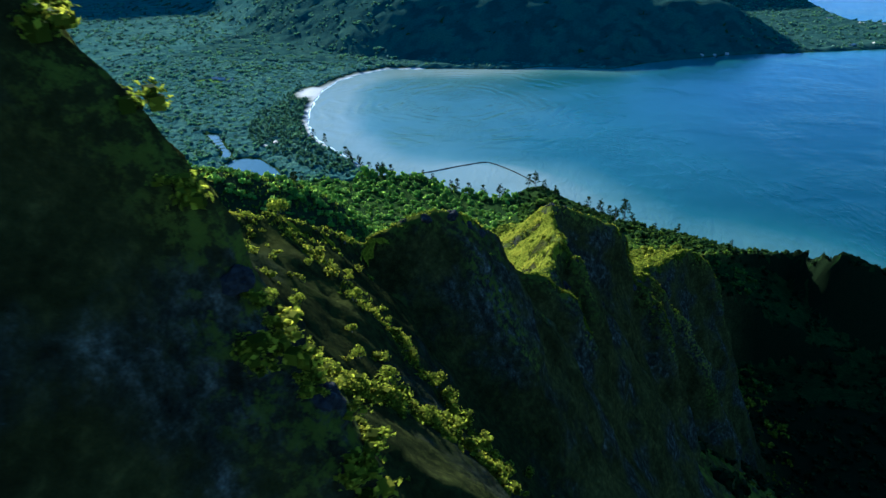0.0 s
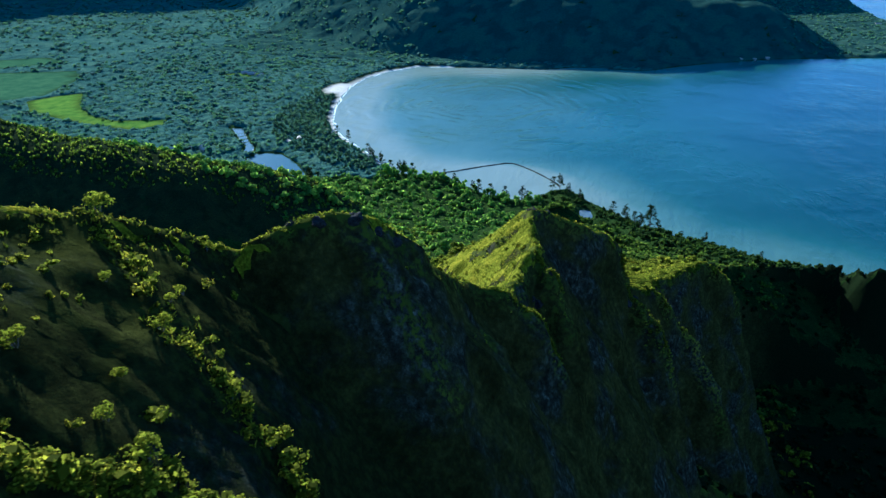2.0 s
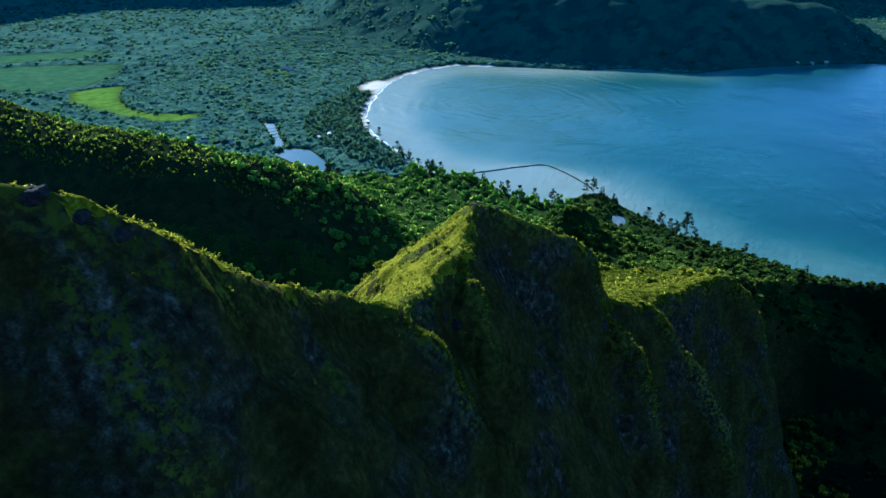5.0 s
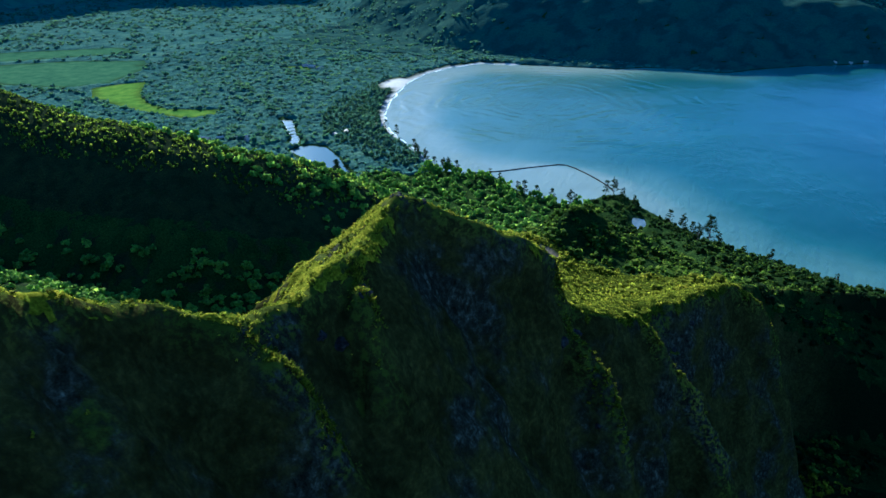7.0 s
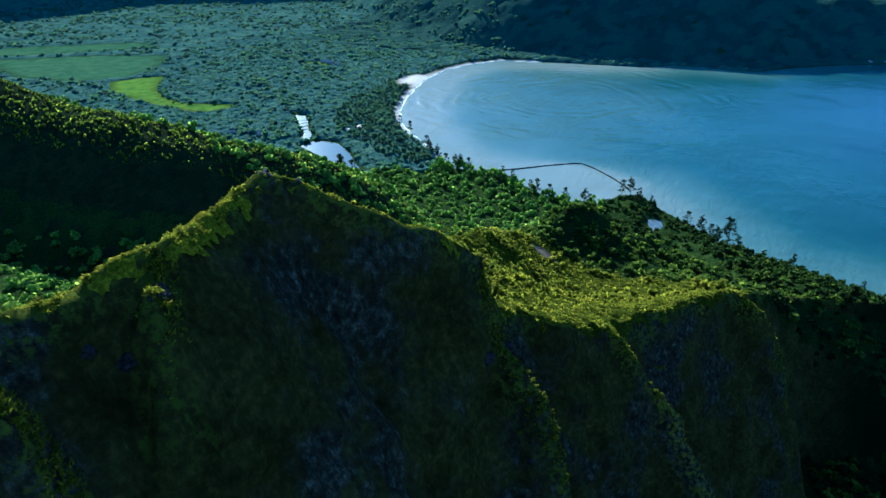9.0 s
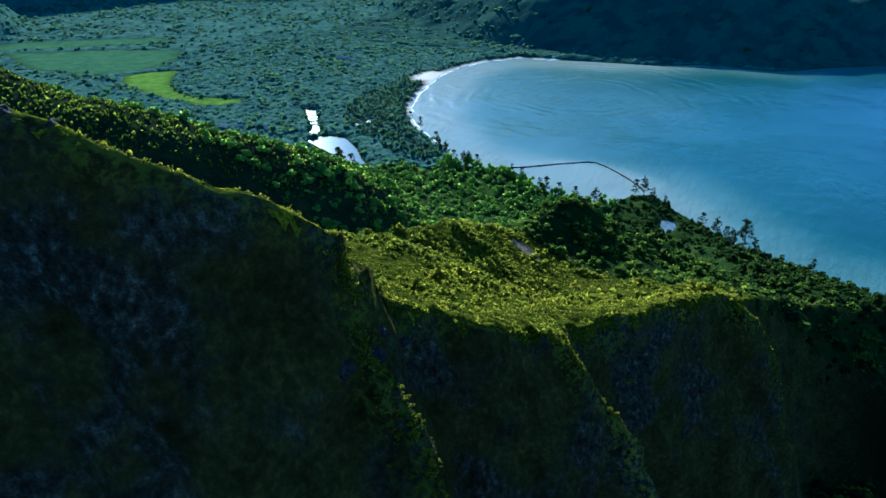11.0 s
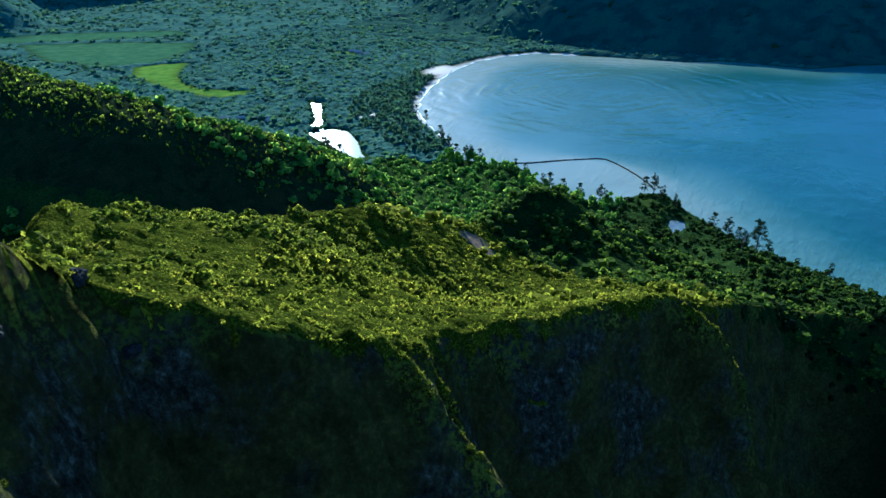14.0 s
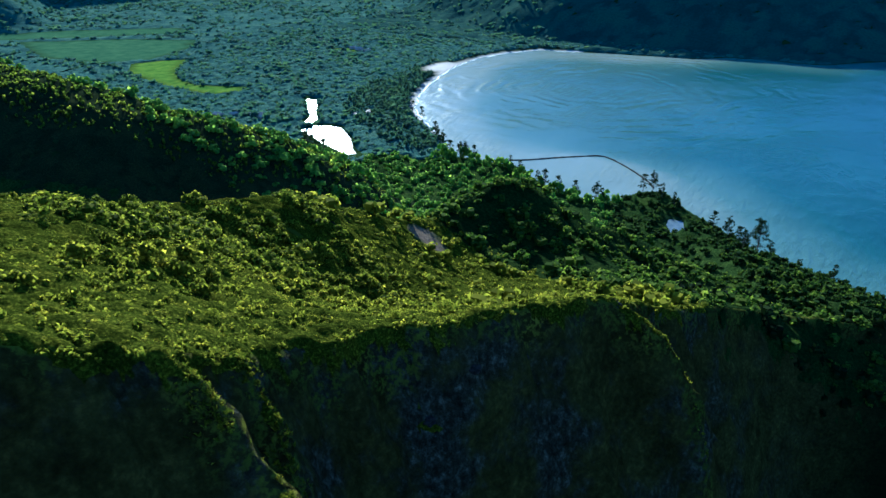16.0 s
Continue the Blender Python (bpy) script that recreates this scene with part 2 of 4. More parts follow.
def height(x, y):
    """The ground's height; and how rocky it is."""
    sea = outline_distance(x, y, BAY)
    fresh = np.maximum(np.maximum(outline_distance(x, y, POOL), outline_distance(x, y, RIVER)), outline_distance(x, y, LAGOON))
    inland = -sea
    floor_z = np.where(inland > 0, np.minimum(0.12 * inland, 2.5 + 0.004 * inland), np.maximum(0.06 * inland, -12))
    floor_z = floor_z + np.where(y < 720, np.clip(720 - y, 0, 900) * 0.12, 0) * smooth(0, 160, inland) * smooth(-900, -500, x + 0.6 * y)
    floor_z = floor_z + 40 * smooth(395, 300, y) * smooth(-150, -290, x) * smooth(-560, -420, x)
    floor_z = floor_z + 1.2 * fbm(x / 60, y / 60, 3, 5) * smooth(5, 60, inland)
    floor_z = np.where(fresh > -8, np.minimum(floor_z, -0.25 * fresh + 0.4), floor_z)
    z = floor_z
    # the crest and its cliffs are worn and uneven
    wx = x + 1.3 * fbm(x / 8, y / 8, 3, 51) * (y < 520)
    wy = y + 1.3 * fbm(x / 8, y / 8, 3, 57) * (y < 520)
    notch = smooth(194, 205, y) * smooth(420, 330, y)
    wx = wx + notch * (4.5 * fbm(y / 8, x / 30, 3, 53) + 1.4 * fbm(y / 2.5, x / 9, 2, 55))
    offset = wx - crest_x(wy)
    main, near_main = ridge(wx, wy, CREST, FALL_LEFT, FALL_RIGHT, 0.4, 46, 0.95, 0.0, offset > 0)
    # gullies and ribs run down the seaward face
    face = smooth(1, 14, near_main) * smooth(420, 330, y)
    main = main + face * (6.0 * (crags(x / 60, y / 17, 4, 3) - 0.62) + 2.2 * (crags(x / 15, y / 9, 4, 8) - 0.6) + 1.0 * fbm(x / 4, y / 4, 3, 9))
    main = main + 0.5 * fbm(x / 3.5, y / 3.5, 3, 63) * (y < 480)
    back = shoulder(x, y, offset)
    spur, _ = ridge(x, y, SPUR, 1.5, [(0, 1.02), (500, 1.02), (535, 1.4), (900, 1.4)], 2, 220, 0.5, 66)
    spur = spur + 5 * fbm(x / 38, y / 38, 4, 21)
    nose, _ = ridge(x, y, NOSE, 0.85, 0.85, 2)
    spur = np.maximum(spur, nose + 2 * fbm(x / 20, y / 20, 3, 23))
    cape, _ = ridge(x, y, CAPE, 0.4, 0.45, 8, 60, 0.5)
    z = np.maximum(np.maximum(z, spur), cape + 3 * fbm(x / 30, y / 30, 3, 29))
    z = np.where(fresh > -8, np.minimum(z, -0.5 * fresh + 0.2), z)
    z = np.maximum(z, np.maximum(main, back))
    near_slope = slope_surface(np.clip(wx, -38, 4), np.clip(wy, 32, 74)) - 2.5 * np.maximum(32 - wy, 0) - 2 * np.maximum(wy - 74, 0) - 1.5 * np.maximum(wx - 4, 0)
    near_slope = near_slope + 1.4 * (crags(x / 9, y / 5, 3, 101) - 0.62) + 0.5 * fbm(x / 2.5, y / 2.5, 3, 103)
    z = np.where((offset > 0) & (y < 95), np.maximum(z, near_slope), z)
    for n, line in enumerate(RIBS):
        rib, _ = ridge(wx, wy, line, 5.0 if n == 6 else 2.5, 2.7, 0.7)
        rib = rib - 0.9 + 1.5 * fbm(x / 3, y / 3, 3, 67) + 1.2 * (crags(x / 6, y / 6, 3, 69) - 0.6)
        z = np.maximum(z, np.where(rib > z, rib, z))
    far = y > 1100
    for n, line in enumerate(FAR_RIDGES):
        m, _ = ridge(x, y, line, 0.8, 0.62 if n == 0 else 0.8, 4, 500, 0.4, 60)
        m = m + 15 * (crags(x / 130, y / 420, 3, 40 + n) - 0.6) + 6 * fbm(x / 60, y / 60, 3, 60 + n)
        z = np.where(far | (x < -1300), np.maximum(z, np.where(inland > 0, np.minimum(m, 0.9 * inland + 2), z)), z)
    z = np.where(inland < 0, np.minimum(z, np.maximum(0.3 * inland, -12) + 0.0 * z), z)
    small = smooth(25, 5, near_main) + 0.3
    z = z + np.where(inland > 12, 0.35 * small * fbm(x / 2.7, y / 2.7, 3, 77), 0)
    return z


def steps(*parts):
    """Grid lines: parts of (from, to, width of a step)."""
    out = []
    for a, b, w in parts:
        out += list(np.linspace(a, b, max(1, round((b - a) / w)), endpoint=False))
    return np.array(out + [parts[-1][1]], float)


GX = steps((-5000, -2600, 200), (-2600, -1000, 40), (-1000, -550, 15), (-550, -90, 9), (-90, -46, 2.2), (-46, 75, 0.95), (75, 130, 2.2), (130, 350, 8), (350, 900, 28), (900, 2000, 110), (2000, 5000, 500))
GY = steps((-700, -60, 60), (-60, 0, 4), (0, 130, 0.9), (130, 320, 1.1), (320, 480, 2.5), (480, 860, 7), (860, 1500, 12), (1500, 1900, 16), (1900, 2600, 35), (2600, 5000, 150))
XX, YY = np.meshgrid(GX, GY)
ZZ = height(XX, YY)


def ground_z(x, y):
    """Height of the built ground sheet."""
    i = np.clip(np.searchsorted(GX, x) - 1, 0, len(GX) - 2)
    j = np.clip(np.searchsorted(GY, y) - 1, 0, len(GY) - 2)
    u, v = (x - GX[i]) / (GX[i + 1] - GX[i]), (y - GY[j]) / (GY[j + 1] - GY[j])
    return (ZZ[j, i] * (1 - u) + ZZ[j, i + 1] * u) * (1 - v) + (ZZ[j + 1, i] * (1 - u) + ZZ[j + 1, i + 1] * u) * v


def ground_tilt(x, y, e=1.5):
    return np.hypot(ground_z(x + e, y) - ground_z(x - e, y), ground_z(x, y + e) - ground_z(x, y - e)) / (2 * e)


# ---- materials ----
def material(name, rough=0.8, spec=0.3):
    m = bpy.data.materials.new(name)
    m.use_nodes = True
    b = m.node_tree.nodes["Principled BSDF"]
    b.inputs["Roughness"].default_value = rough
    b.inputs["Specular IOR Level"].default_value = spec
    return m, m.node_tree.nodes, m.node_tree.links, b


def noise_node(nodes, links, scale, detail=4.0, rough=0.55, vector=None):
    n = nodes.new("ShaderNodeTexNoise")
    n.inputs["Scale"].default_value, n.inputs["Detail"].default_value, n.inputs["Roughness"].default_value = scale, detail, rough
    if vector is not None:
        links.new(vector, n.inputs["Vector"])
    return n.outputs["Fac"]


def ramp(nodes, links, value, *stops):
    r = nodes.new("ShaderNodeValToRGB")
    r.color_ramp.elements[0].position, r.color_ramp.elements[0].color = stops[0][0], (*stops[0][1], 1)
    r.color_ramp.elements[1].position, r.color_ramp.elements[1].color = stops[-1][0], (*stops[-1][1], 1)
    for p, c in stops[1:-1]:
        r.color_ramp.elements.new(p).color = (*c, 1)
    links.new(value, r.inputs[0])
    return r.outputs[0]


def blend(nodes, links, fac, a, b, how="MIX"):
    n = nodes.new("ShaderNodeMix")
    n.data_type, n.blend_type = "RGBA", how
    for socket, v in ((n.inputs["Factor"], fac), (n.inputs["A"], a), (n.inputs["B"], b)):
        if isinstance(v, bpy.types.NodeSocket):
            links.new(v, socket)
        else:
            socket.default_value = v if isinstance(v, float) else (*v, 1)
    return n.outputs["Result"]


def calc(nodes, links, how, a, b=0.0, c=0.0, clamp=False):
    n = nodes.new("ShaderNodeMath")
    n.operation, n.use_clamp = how, clamp
    for socket, v in zip(n.inputs, (a, b, c)):
        if isinstance(v, bpy.types.NodeSocket):
            links.new(v, socket)
        else:
            socket.default_value = v
    return n.outputs[0]


def span(nodes, links, v, a, b):
    n = nodes.new("ShaderNodeMapRange")
    n.interpolation_type = "SMOOTHSTEP"
    links.new(v, n.inputs["Value"])
    n.inputs["From Min"].default_value, n.inputs["From Max"].default_value = a, b
    return n.outputs[0]


def bump(nodes, links, value, strength, distance, onto, normal=None):
    b = nodes.new("ShaderNodeBump")
    b.inputs["Strength"].default_value, b.inputs["Distance"].default_value = strength, distance
    links.new(value, b.inputs["Height"])
    if normal is not None:
        links.new(normal, b.inputs["Normal"])
    if onto is not None:
        links.new(b.outputs[0], onto.inputs["Normal"])
    return b.outputs[0]


def mask(nodes, name):
    a = nodes.new("ShaderNodeAttribute")
    a.attribute_name = name
    return a.outputs["Fac"]


def ground_material():
    m, n, l, b = material("mountain_ground", 1.0, 0.0)
    geo = n.new("ShaderNodeNewGeometry")
    pos = geo.outputs["Position"]
    up = n.new("ShaderNodeSeparateXYZ")
    l.new(geo.outputs["Normal"], up.inputs[0])
    broad, fine = noise_node(n, l, 0.055, 5, 0.6, pos), noise_node(n, l, 0.9, 8, 0.72, pos)
    grass = ramp(n, l, broad, (0.3, (0.026, 0.034, 0.005)), (0.52, (0.06, 0.068, 0.008)), (0.72, (0.125, 0.118, 0.014)))
    grass = blend(n, l, 0.6, grass, ramp(n, l, fine, (0.3, (0.45, 0.45, 0.42)), (0.7, (1.35, 1.3, 1.1))), "MULTIPLY")
    stretch = n.new("ShaderNodeMapping")
    stretch.inputs["Scale"].default_value = (0.55, 0.55, 0.42)
    l.new(pos, stretch.inputs[0])
    strata = noise_node(n, l, 1.5, 10, 0.7, stretch.outputs[0])
    rock = ramp(n, l, strata, (0.36, (0.008, 0.0078, 0.005)), (0.5, (0.021, 0.0205, 0.013)), (0.6, (0.05, 0.048, 0.031)), (0.74, (0.15, 0.142, 0.096)))
    specks = noise_node(n, l, 1.6, 5, 0.7, pos)
    rock = blend(n, l, span(n, l, specks, 0.64, 0.82), rock, (0.16, 0.155, 0.13))
    rock = blend(n, l, 0.5, rock, ramp(n, l, noise_node(n, l, 4.5, 4, 0.7, pos), (0.36, (0.2, 0.2, 0.2)), (0.62, (1.6, 1.6, 1.6))), "MULTIPLY")
    moss = ramp(n, l, fine, (0.34, (0.014, 0.0145, 0.004)), (0.52, (0.027, 0.026, 0.007)), (0.7, (0.055, 0.05, 0.012)))
    moss = blend(n, l, 0.75, moss, ramp(n, l, noise_node(n, l, 0.16, 5, 0.6, pos), (0.35, (0.45, 0.45, 0.45)), (0.65, (1.5, 1.45, 1.3))), "MULTIPLY")
    patches = noise_node(n, l, 0.06, 6, 0.6, pos)
    bare = calc(n, l, "MULTIPLY", span(n, l, patches, 0.48, 0.62), mask(n, "cliff"))
    face = blend(n, l, bare, moss, rock)
    steep = span(n, l, calc(n, l, "ADD", up.outputs[2], calc(n, l, "MULTIPLY", calc(n, l, "SUBTRACT", fine, 0.5), 0.35)), 0.7, 0.84)
    steep = calc(n, l, "MULTIPLY", steep, mask(n, "lush"))
    turf = calc(n, l, "MULTIPLY", mask(n, "turf"), span(n, l, fine, 0.47, 0.58))
    col = blend(n, l, calc(n, l, "MAXIMUM", steep, turf), face, grass)
    # near-black ground: shade below the cliffs and on the near slope, as colour
    shade_ground = ramp(n, l, fine, (0.35, (0.003, 0.005, 0.002)), (0.7, (0.009, 0.013, 0.004)))
    col = blend(n, l, mask(n, "lush"), shade_ground, col)
    wood = ramp(n, l, broad, (0.3, (0.012, 0.022, 0.006)), (0.7, (0.026, 0.042, 0.012)))
    col = blend(n, l, mask(n, "wooded"), col, wood)
    # meadow brighter than the other fields: a patch of sun put into its colour
    meadow = ramp(n, l, broad, (0.35, (0.055, 0.105, 0.014)), (0.7, (0.12, 0.18, 0.018)))
    col = blend(n, l, mask(n, "meadow"), col, meadow)
    # the other fields duller and bluer: haze over them put into the colour
    hazed_pasture = ramp(n, l, broad, (0.35, (0.035, 0.072, 0.034)), (0.7, (0.06, 0.11, 0.045)))
    col = blend(n, l, mask(n, "hazed_pasture"), col, hazed_pasture)
    soil = ramp(n, l, fine, (0.3, (0.07, 0.055, 0.035)), (0.7, (0.16, 0.12, 0.08)))
    col = blend(n, l, mask(n, "soil"), col, soil)
    sand = ramp(n, l, fine, (0.3, (0.42, 0.37, 0.29)), (0.7, (0.62, 0.56, 0.46)))
    col = blend(n, l, mask(n, "sand"), col, sand)
    l.new(col, b.inputs["Base Color"])
    first = bump(n, l, strata, 0.7, 0.5, None)
    second = bump(n, l, fine, 0.4, 0.4, None, first)
    bump(n, l, specks, 0.5, 0.3, b, second)
    return m


def leaf_material(name, dark, light, warm, through=0.38):
    m, n, l, b = material(name, 0.9, 0.01)
    geo = n.new("ShaderNodeNewGeometry")
    each = geo.outputs["Random Per Island"]
    col = ramp(n, l, each, (0.0, dark), (0.6, light), (1.0, warm))
    # lowest tones darken the crowns' hearts: inner shade put into the colour
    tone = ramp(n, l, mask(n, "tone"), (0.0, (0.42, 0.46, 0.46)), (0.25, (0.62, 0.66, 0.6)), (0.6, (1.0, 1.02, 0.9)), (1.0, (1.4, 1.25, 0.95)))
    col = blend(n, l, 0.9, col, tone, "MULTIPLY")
    l.new(col, b.inputs["Base Color"])
    t = n.new("ShaderNodeBsdfTranslucent")
    l.new(blend(n, l, 1.0, col, (1.25, 1.35, 0.6), "MULTIPLY"), t.inputs[0])
    mix = n.new("ShaderNodeMixShader")
    mix.inputs[0].default_value = through
    l.new(b.outputs[0], mix.inputs[1])
    l.new(t.outputs[0], mix.inputs[2])
    l.new(mix.outputs[0], n["Material Output"].inputs[0])
    return m


def canopy_material(name, dark, light, warm, bumps, relief=0.9):
    """Dense foliage seen from afar: leafy noise at two scales and a tone for each crown."""
    m, n, l, b = material(name, 1.0, 0.0)
    geo = n.new("ShaderNodeNewGeometry")
    pos = geo.outputs["Position"]
    leaf = noise_node(n, l, bumps, 5, 0.7, pos)
    col = ramp(n, l, leaf, (0.3, dark), (0.52, light), (0.72, warm))
    tone = ramp(n, l, mask(n, "tone"), (0.0, (0.6, 0.65, 0.65)), (0.5, (0.95, 1.0, 0.92)), (1.0, (1.4, 1.28, 1.0)))
    col = blend(n, l, 0.9, col, tone, "MULTIPLY")
    l.new(col, b.inputs["Base Color"])
    t = n.new("ShaderNodeBsdfTranslucent")
    l.new(col, t.inputs[0])
    mix = n.new("ShaderNodeMixShader")
    mix.inputs[0].default_value = 0.18
    l.new(b.outputs[0], mix.inputs[1])
    l.new(t.outputs[0], mix.inputs[2])
    l.new(mix.outputs[0], n["Material Output"].inputs[0])
    normal = bump(n, l, leaf, 1.0, relief / bumps, b)
    l.new(normal, t.inputs["Normal"])
    return m


def sea_material():
    m, n, l, b = material("sea_water", 0.2, 0.2)
    geo = n.new("ShaderNodeNewGeometry")
    pos = geo.outputs["Position"]
    b.inputs["IOR"].default_value = 1.33
    turn = n.new("ShaderNodeMapping")
    turn.inputs["Rotation"].default_value = (0, 0, radians(35))
    turn.inputs["Scale"].default_value = (1.0, 0.35, 1.0)
    l.new(pos, turn.inputs[0])
    patch = noise_node(n, l, 0.006, 4, 0.55, pos)
    shallow = mask(n, "shallow")
    depth = calc(n, l, "ADD", shallow, calc(n, l, "MULTIPLY", calc(n, l, "SUBTRACT", patch, 0.5), 0.35), clamp=True)
    col = ramp(n, l, depth, (0.0, (0.004, 0.022, 0.027)), (0.4, (0.02, 0.06, 0.053)), (0.75, (0.066, 0.115, 0.094)), (1.0, (0.15, 0.18, 0.142)))
    l.new(col, b.inputs["Base Color"])
    chop = noise_node(n, l, 0.17, 5, 0.62, turn.outputs[0])
    # swell that bends round into the beach
    far = n.new("ShaderNodeVectorMath")
    far.operation = "DISTANCE"
    far.inputs[1].default_value = (-215, 1165, 0)
    l.new(pos, far.inputs[0])
    wander = noise_node(n, l, 0.011, 3, 0.5, pos)
    phase = calc(n, l, "ADD", calc(n, l, "MULTIPLY", far.outputs["Value"], 0.24), calc(n, l, "MULTIPLY", wander, 20.0))
    broken = span(n, l, noise_node(n, l, 0.014, 3, 0.6, pos), 0.4, 0.6)
    reach = calc(n, l, "MULTIPLY", span(n, l, far.outputs["Value"], 40.0, 120.0), span(n, l, far.outputs["Value"], 330.0, 215.0))
    ring = calc(n, l, "MULTIPLY", calc(n, l, "SINE", phase), calc(n, l, "MULTIPLY", reach, broken))
    swell = noise_node(n, l, 0.055, 3, 0.5, turn.outputs[0])
    gust = span(n, l, noise_node(n, l, 0.008, 3, 0.55, pos), 0.42, 0.62)
    chop = calc(n, l, "MULTIPLY", chop, calc(n, l, "ADD", calc(n, l, "MULTIPLY", gust, 1.2), 0.3))
    first = bump(n, l, ring, 0.8, 0.38, None)
    second = bump(n, l, swell, 0.6, 1.3, None, first)
    bump(n, l, chop, 1.0, 0.7, b, second)
    return m


def plain_material(name, a, b_col, scale=2.0, rough=0.8, spec=0.3, depth=0.05):
    m, n, l, b = material(name, rough, spec)
    geo = n.new("ShaderNodeNewGeometry")
    v = noise_node(n, l, scale, 5, 0.6, geo.outputs["Position"])
    l.new(ramp(n, l, v, (0.3, a), (0.7, b_col)), b.inputs["Base Color"])
    bump(n, l, v, 0.5, depth, b)
    return m


GROUND = ground_material()
SEA = sea_material()
LEAF_RIDGE = leaf_material("ridge_shrub_leaves", (0.075, 0.085, 0.006), (0.195, 0.192, 0.009), (0.35, 0.315, 0.013), 0.5)
LEAF_BACK = leaf_material("back_shrub_leaves", (0.048, 0.06, 0.005), (0.15, 0.163, 0.009), (0.36, 0.335, 0.015), 0.4)
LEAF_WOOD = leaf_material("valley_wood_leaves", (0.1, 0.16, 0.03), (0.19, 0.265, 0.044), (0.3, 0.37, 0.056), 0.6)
# far leaves and canopy: distance haze put in as a pale blue tint
LEAF_HAZED = leaf_material("haze_tinted_leaves", (0.066, 0.117, 0.098), (0.08, 0.136, 0.112), (0.095, 0.154, 0.124), 0.3)
CANOPY_HAZED = canopy_material("coastal_canopy", (0.042, 0.08, 0.068), (0.064, 0.113, 0.092), (0.096, 0.148, 0.114), 0.45)
# haze over the far slopes, also put in as a lighter, bluer colour
CANOPY_MOUNTAIN = canopy_material("mountain_canopy", (0.026, 0.05, 0.042), (0.036, 0.066, 0.054), (0.048, 0.083, 0.065), 0.25, 0.35)
CANOPY_CREST = canopy_material("crest_canopy", (0.04, 0.046, 0.002), (0.15, 0.145, 0.005), (0.35, 0.3, 0.009), 2.6)
CANOPY_WOOD = canopy_material("valley_canopy", (0.01, 0.018, 0.005), (0.026, 0.042, 0.009), (0.055, 0.08, 0.014), 0.8)
CANOPY_SPUR = canopy_material("spur_canopy", (0.01, 0.014, 0.008), (0.021, 0.028, 0.011), (0.05, 0.058, 0.016), 1.1)
CANOPY_HILL = canopy_material("hillock_canopy", (0.006, 0.011, 0.003), (0.015, 0.025, 0.006), (0.035, 0.052, 0.01), 1.0)
CANOPY_RIDGE = canopy_material("ridge_canopy", (0.008, 0.011, 0.001), (0.04, 0.047, 0.003), (0.18, 0.175, 0.007), 2.6)
LEAF_SPUR = leaf_material("spur_scrub_leaves", (0.036, 0.052, 0.008), (0.1, 0.13, 0.014), (0.26, 0.28, 0.02), 0.48)
LEAF_HILL = leaf_material("hillock_leaves", (0.032, 0.052, 0.008), (0.068, 0.1, 0.013), (0.145, 0.175, 0.018), 0.46)
# leaves below the cliffs: the shade there is put into the colour
LEAF_SHADE = leaf_material("shade_dark_leaves", (0.004, 0.008, 0.003), (0.01, 0.017, 0.005), (0.02, 0.03, 0.007), 0.15)
LEAF_CAPE = leaf_material("cape_wood_leaves", (0.012, 0.024, 0.007), (0.03, 0.05, 0.011), (0.065, 0.09, 0.016), 0.3)
LEAF_BELT = leaf_material("shore_belt_needles", (0.05, 0.09, 0.07), (0.075, 0.125, 0.094), (0.11, 0.165, 0.114), 0.4)
LEAF_IRON = leaf_material("ironwood_needles", (0.012, 0.02, 0.008), (0.022, 0.034, 0.012), (0.04, 0.055, 0.018), 0.12)
GRASS = leaf_material("ridge_grass_blades", (0.05, 0.065, 0.005), (0.12, 0.13, 0.008), (0.26, 0.22, 0.015), 0.5)
BARK = plain_material("grey_brown_bark", (0.06, 0.048, 0.038), (0.16, 0.135, 0.11), 6.0)
STONE = plain_material("dark_lava_stone", (0.005, 0.005, 0.0045), (0.035, 0.032, 0.027), 2.4, 0.95, 0.05, 0.3)
FOAM = plain_material("surf_foam", (0.35, 0.42, 0.44), (0.75, 0.78, 0.78), 0.4, 0.7)
PALE_WATER = plain_material("pale_lagoon_water", (0.03, 0.05, 0.05), (0.12, 0.14, 0.135), 0.2, 0.3, 0.3)
ROOF = plain_material("pale_metal_roof", (0.26, 0.22, 0.16), (0.42, 0.37, 0.29), 1.0, 0.85, 0.1)
WALL = plain_material("painted_board_wall", (0.22, 0.21, 0.19), (0.32, 0.31, 0.28), 1.5)
POOL_WATER, pn, pl, pb = material("still_river_water", 0.15, 0.22)
pb.inputs["Base Color"].default_value = (0.03, 0.06, 0.055, 1)
pb.inputs["IOR"].default_value = 1.33
pgeo = pn.new("ShaderNodeNewGeometry")
bump(pn, pl, noise_node(pn, pl, 0.7, 3, 0.5, pgeo.outputs["Position"]), 0.1, 0.2, pb)


# ---- meshes ----
def sheet(name, verts, faces, mat, smooth_shaded=False):
    """A mesh from arrays of corners and of faces with equal numbers of corners."""
    me = bpy.data.meshes.new(name)
    verts, faces = np.asarray(verts, np.float32), np.asarray(faces, np.int32)
    count, k = faces.shape
    me.vertices.add(len(verts))
    me.vertices.foreach_set("co", verts.ravel())
    me.loops.add(count * k)
    me.loops.foreach_set("vertex_index", faces.ravel())
    me.polygons.add(count)
    me.polygons.foreach_set("loop_start", np.arange(0, count * k, k, dtype=np.int32))
    me.polygons.foreach_set("use_smooth", np.full(count, smooth_shaded))
    me.update(calc_edges=True)
    me.materials.append(mat)
    return me


def write_mask(me, name, values):
    a = me.attributes.new(name, "FLOAT", "POINT")
    a.data.foreach_set("value", np.asarray(values, np.float32).ravel())


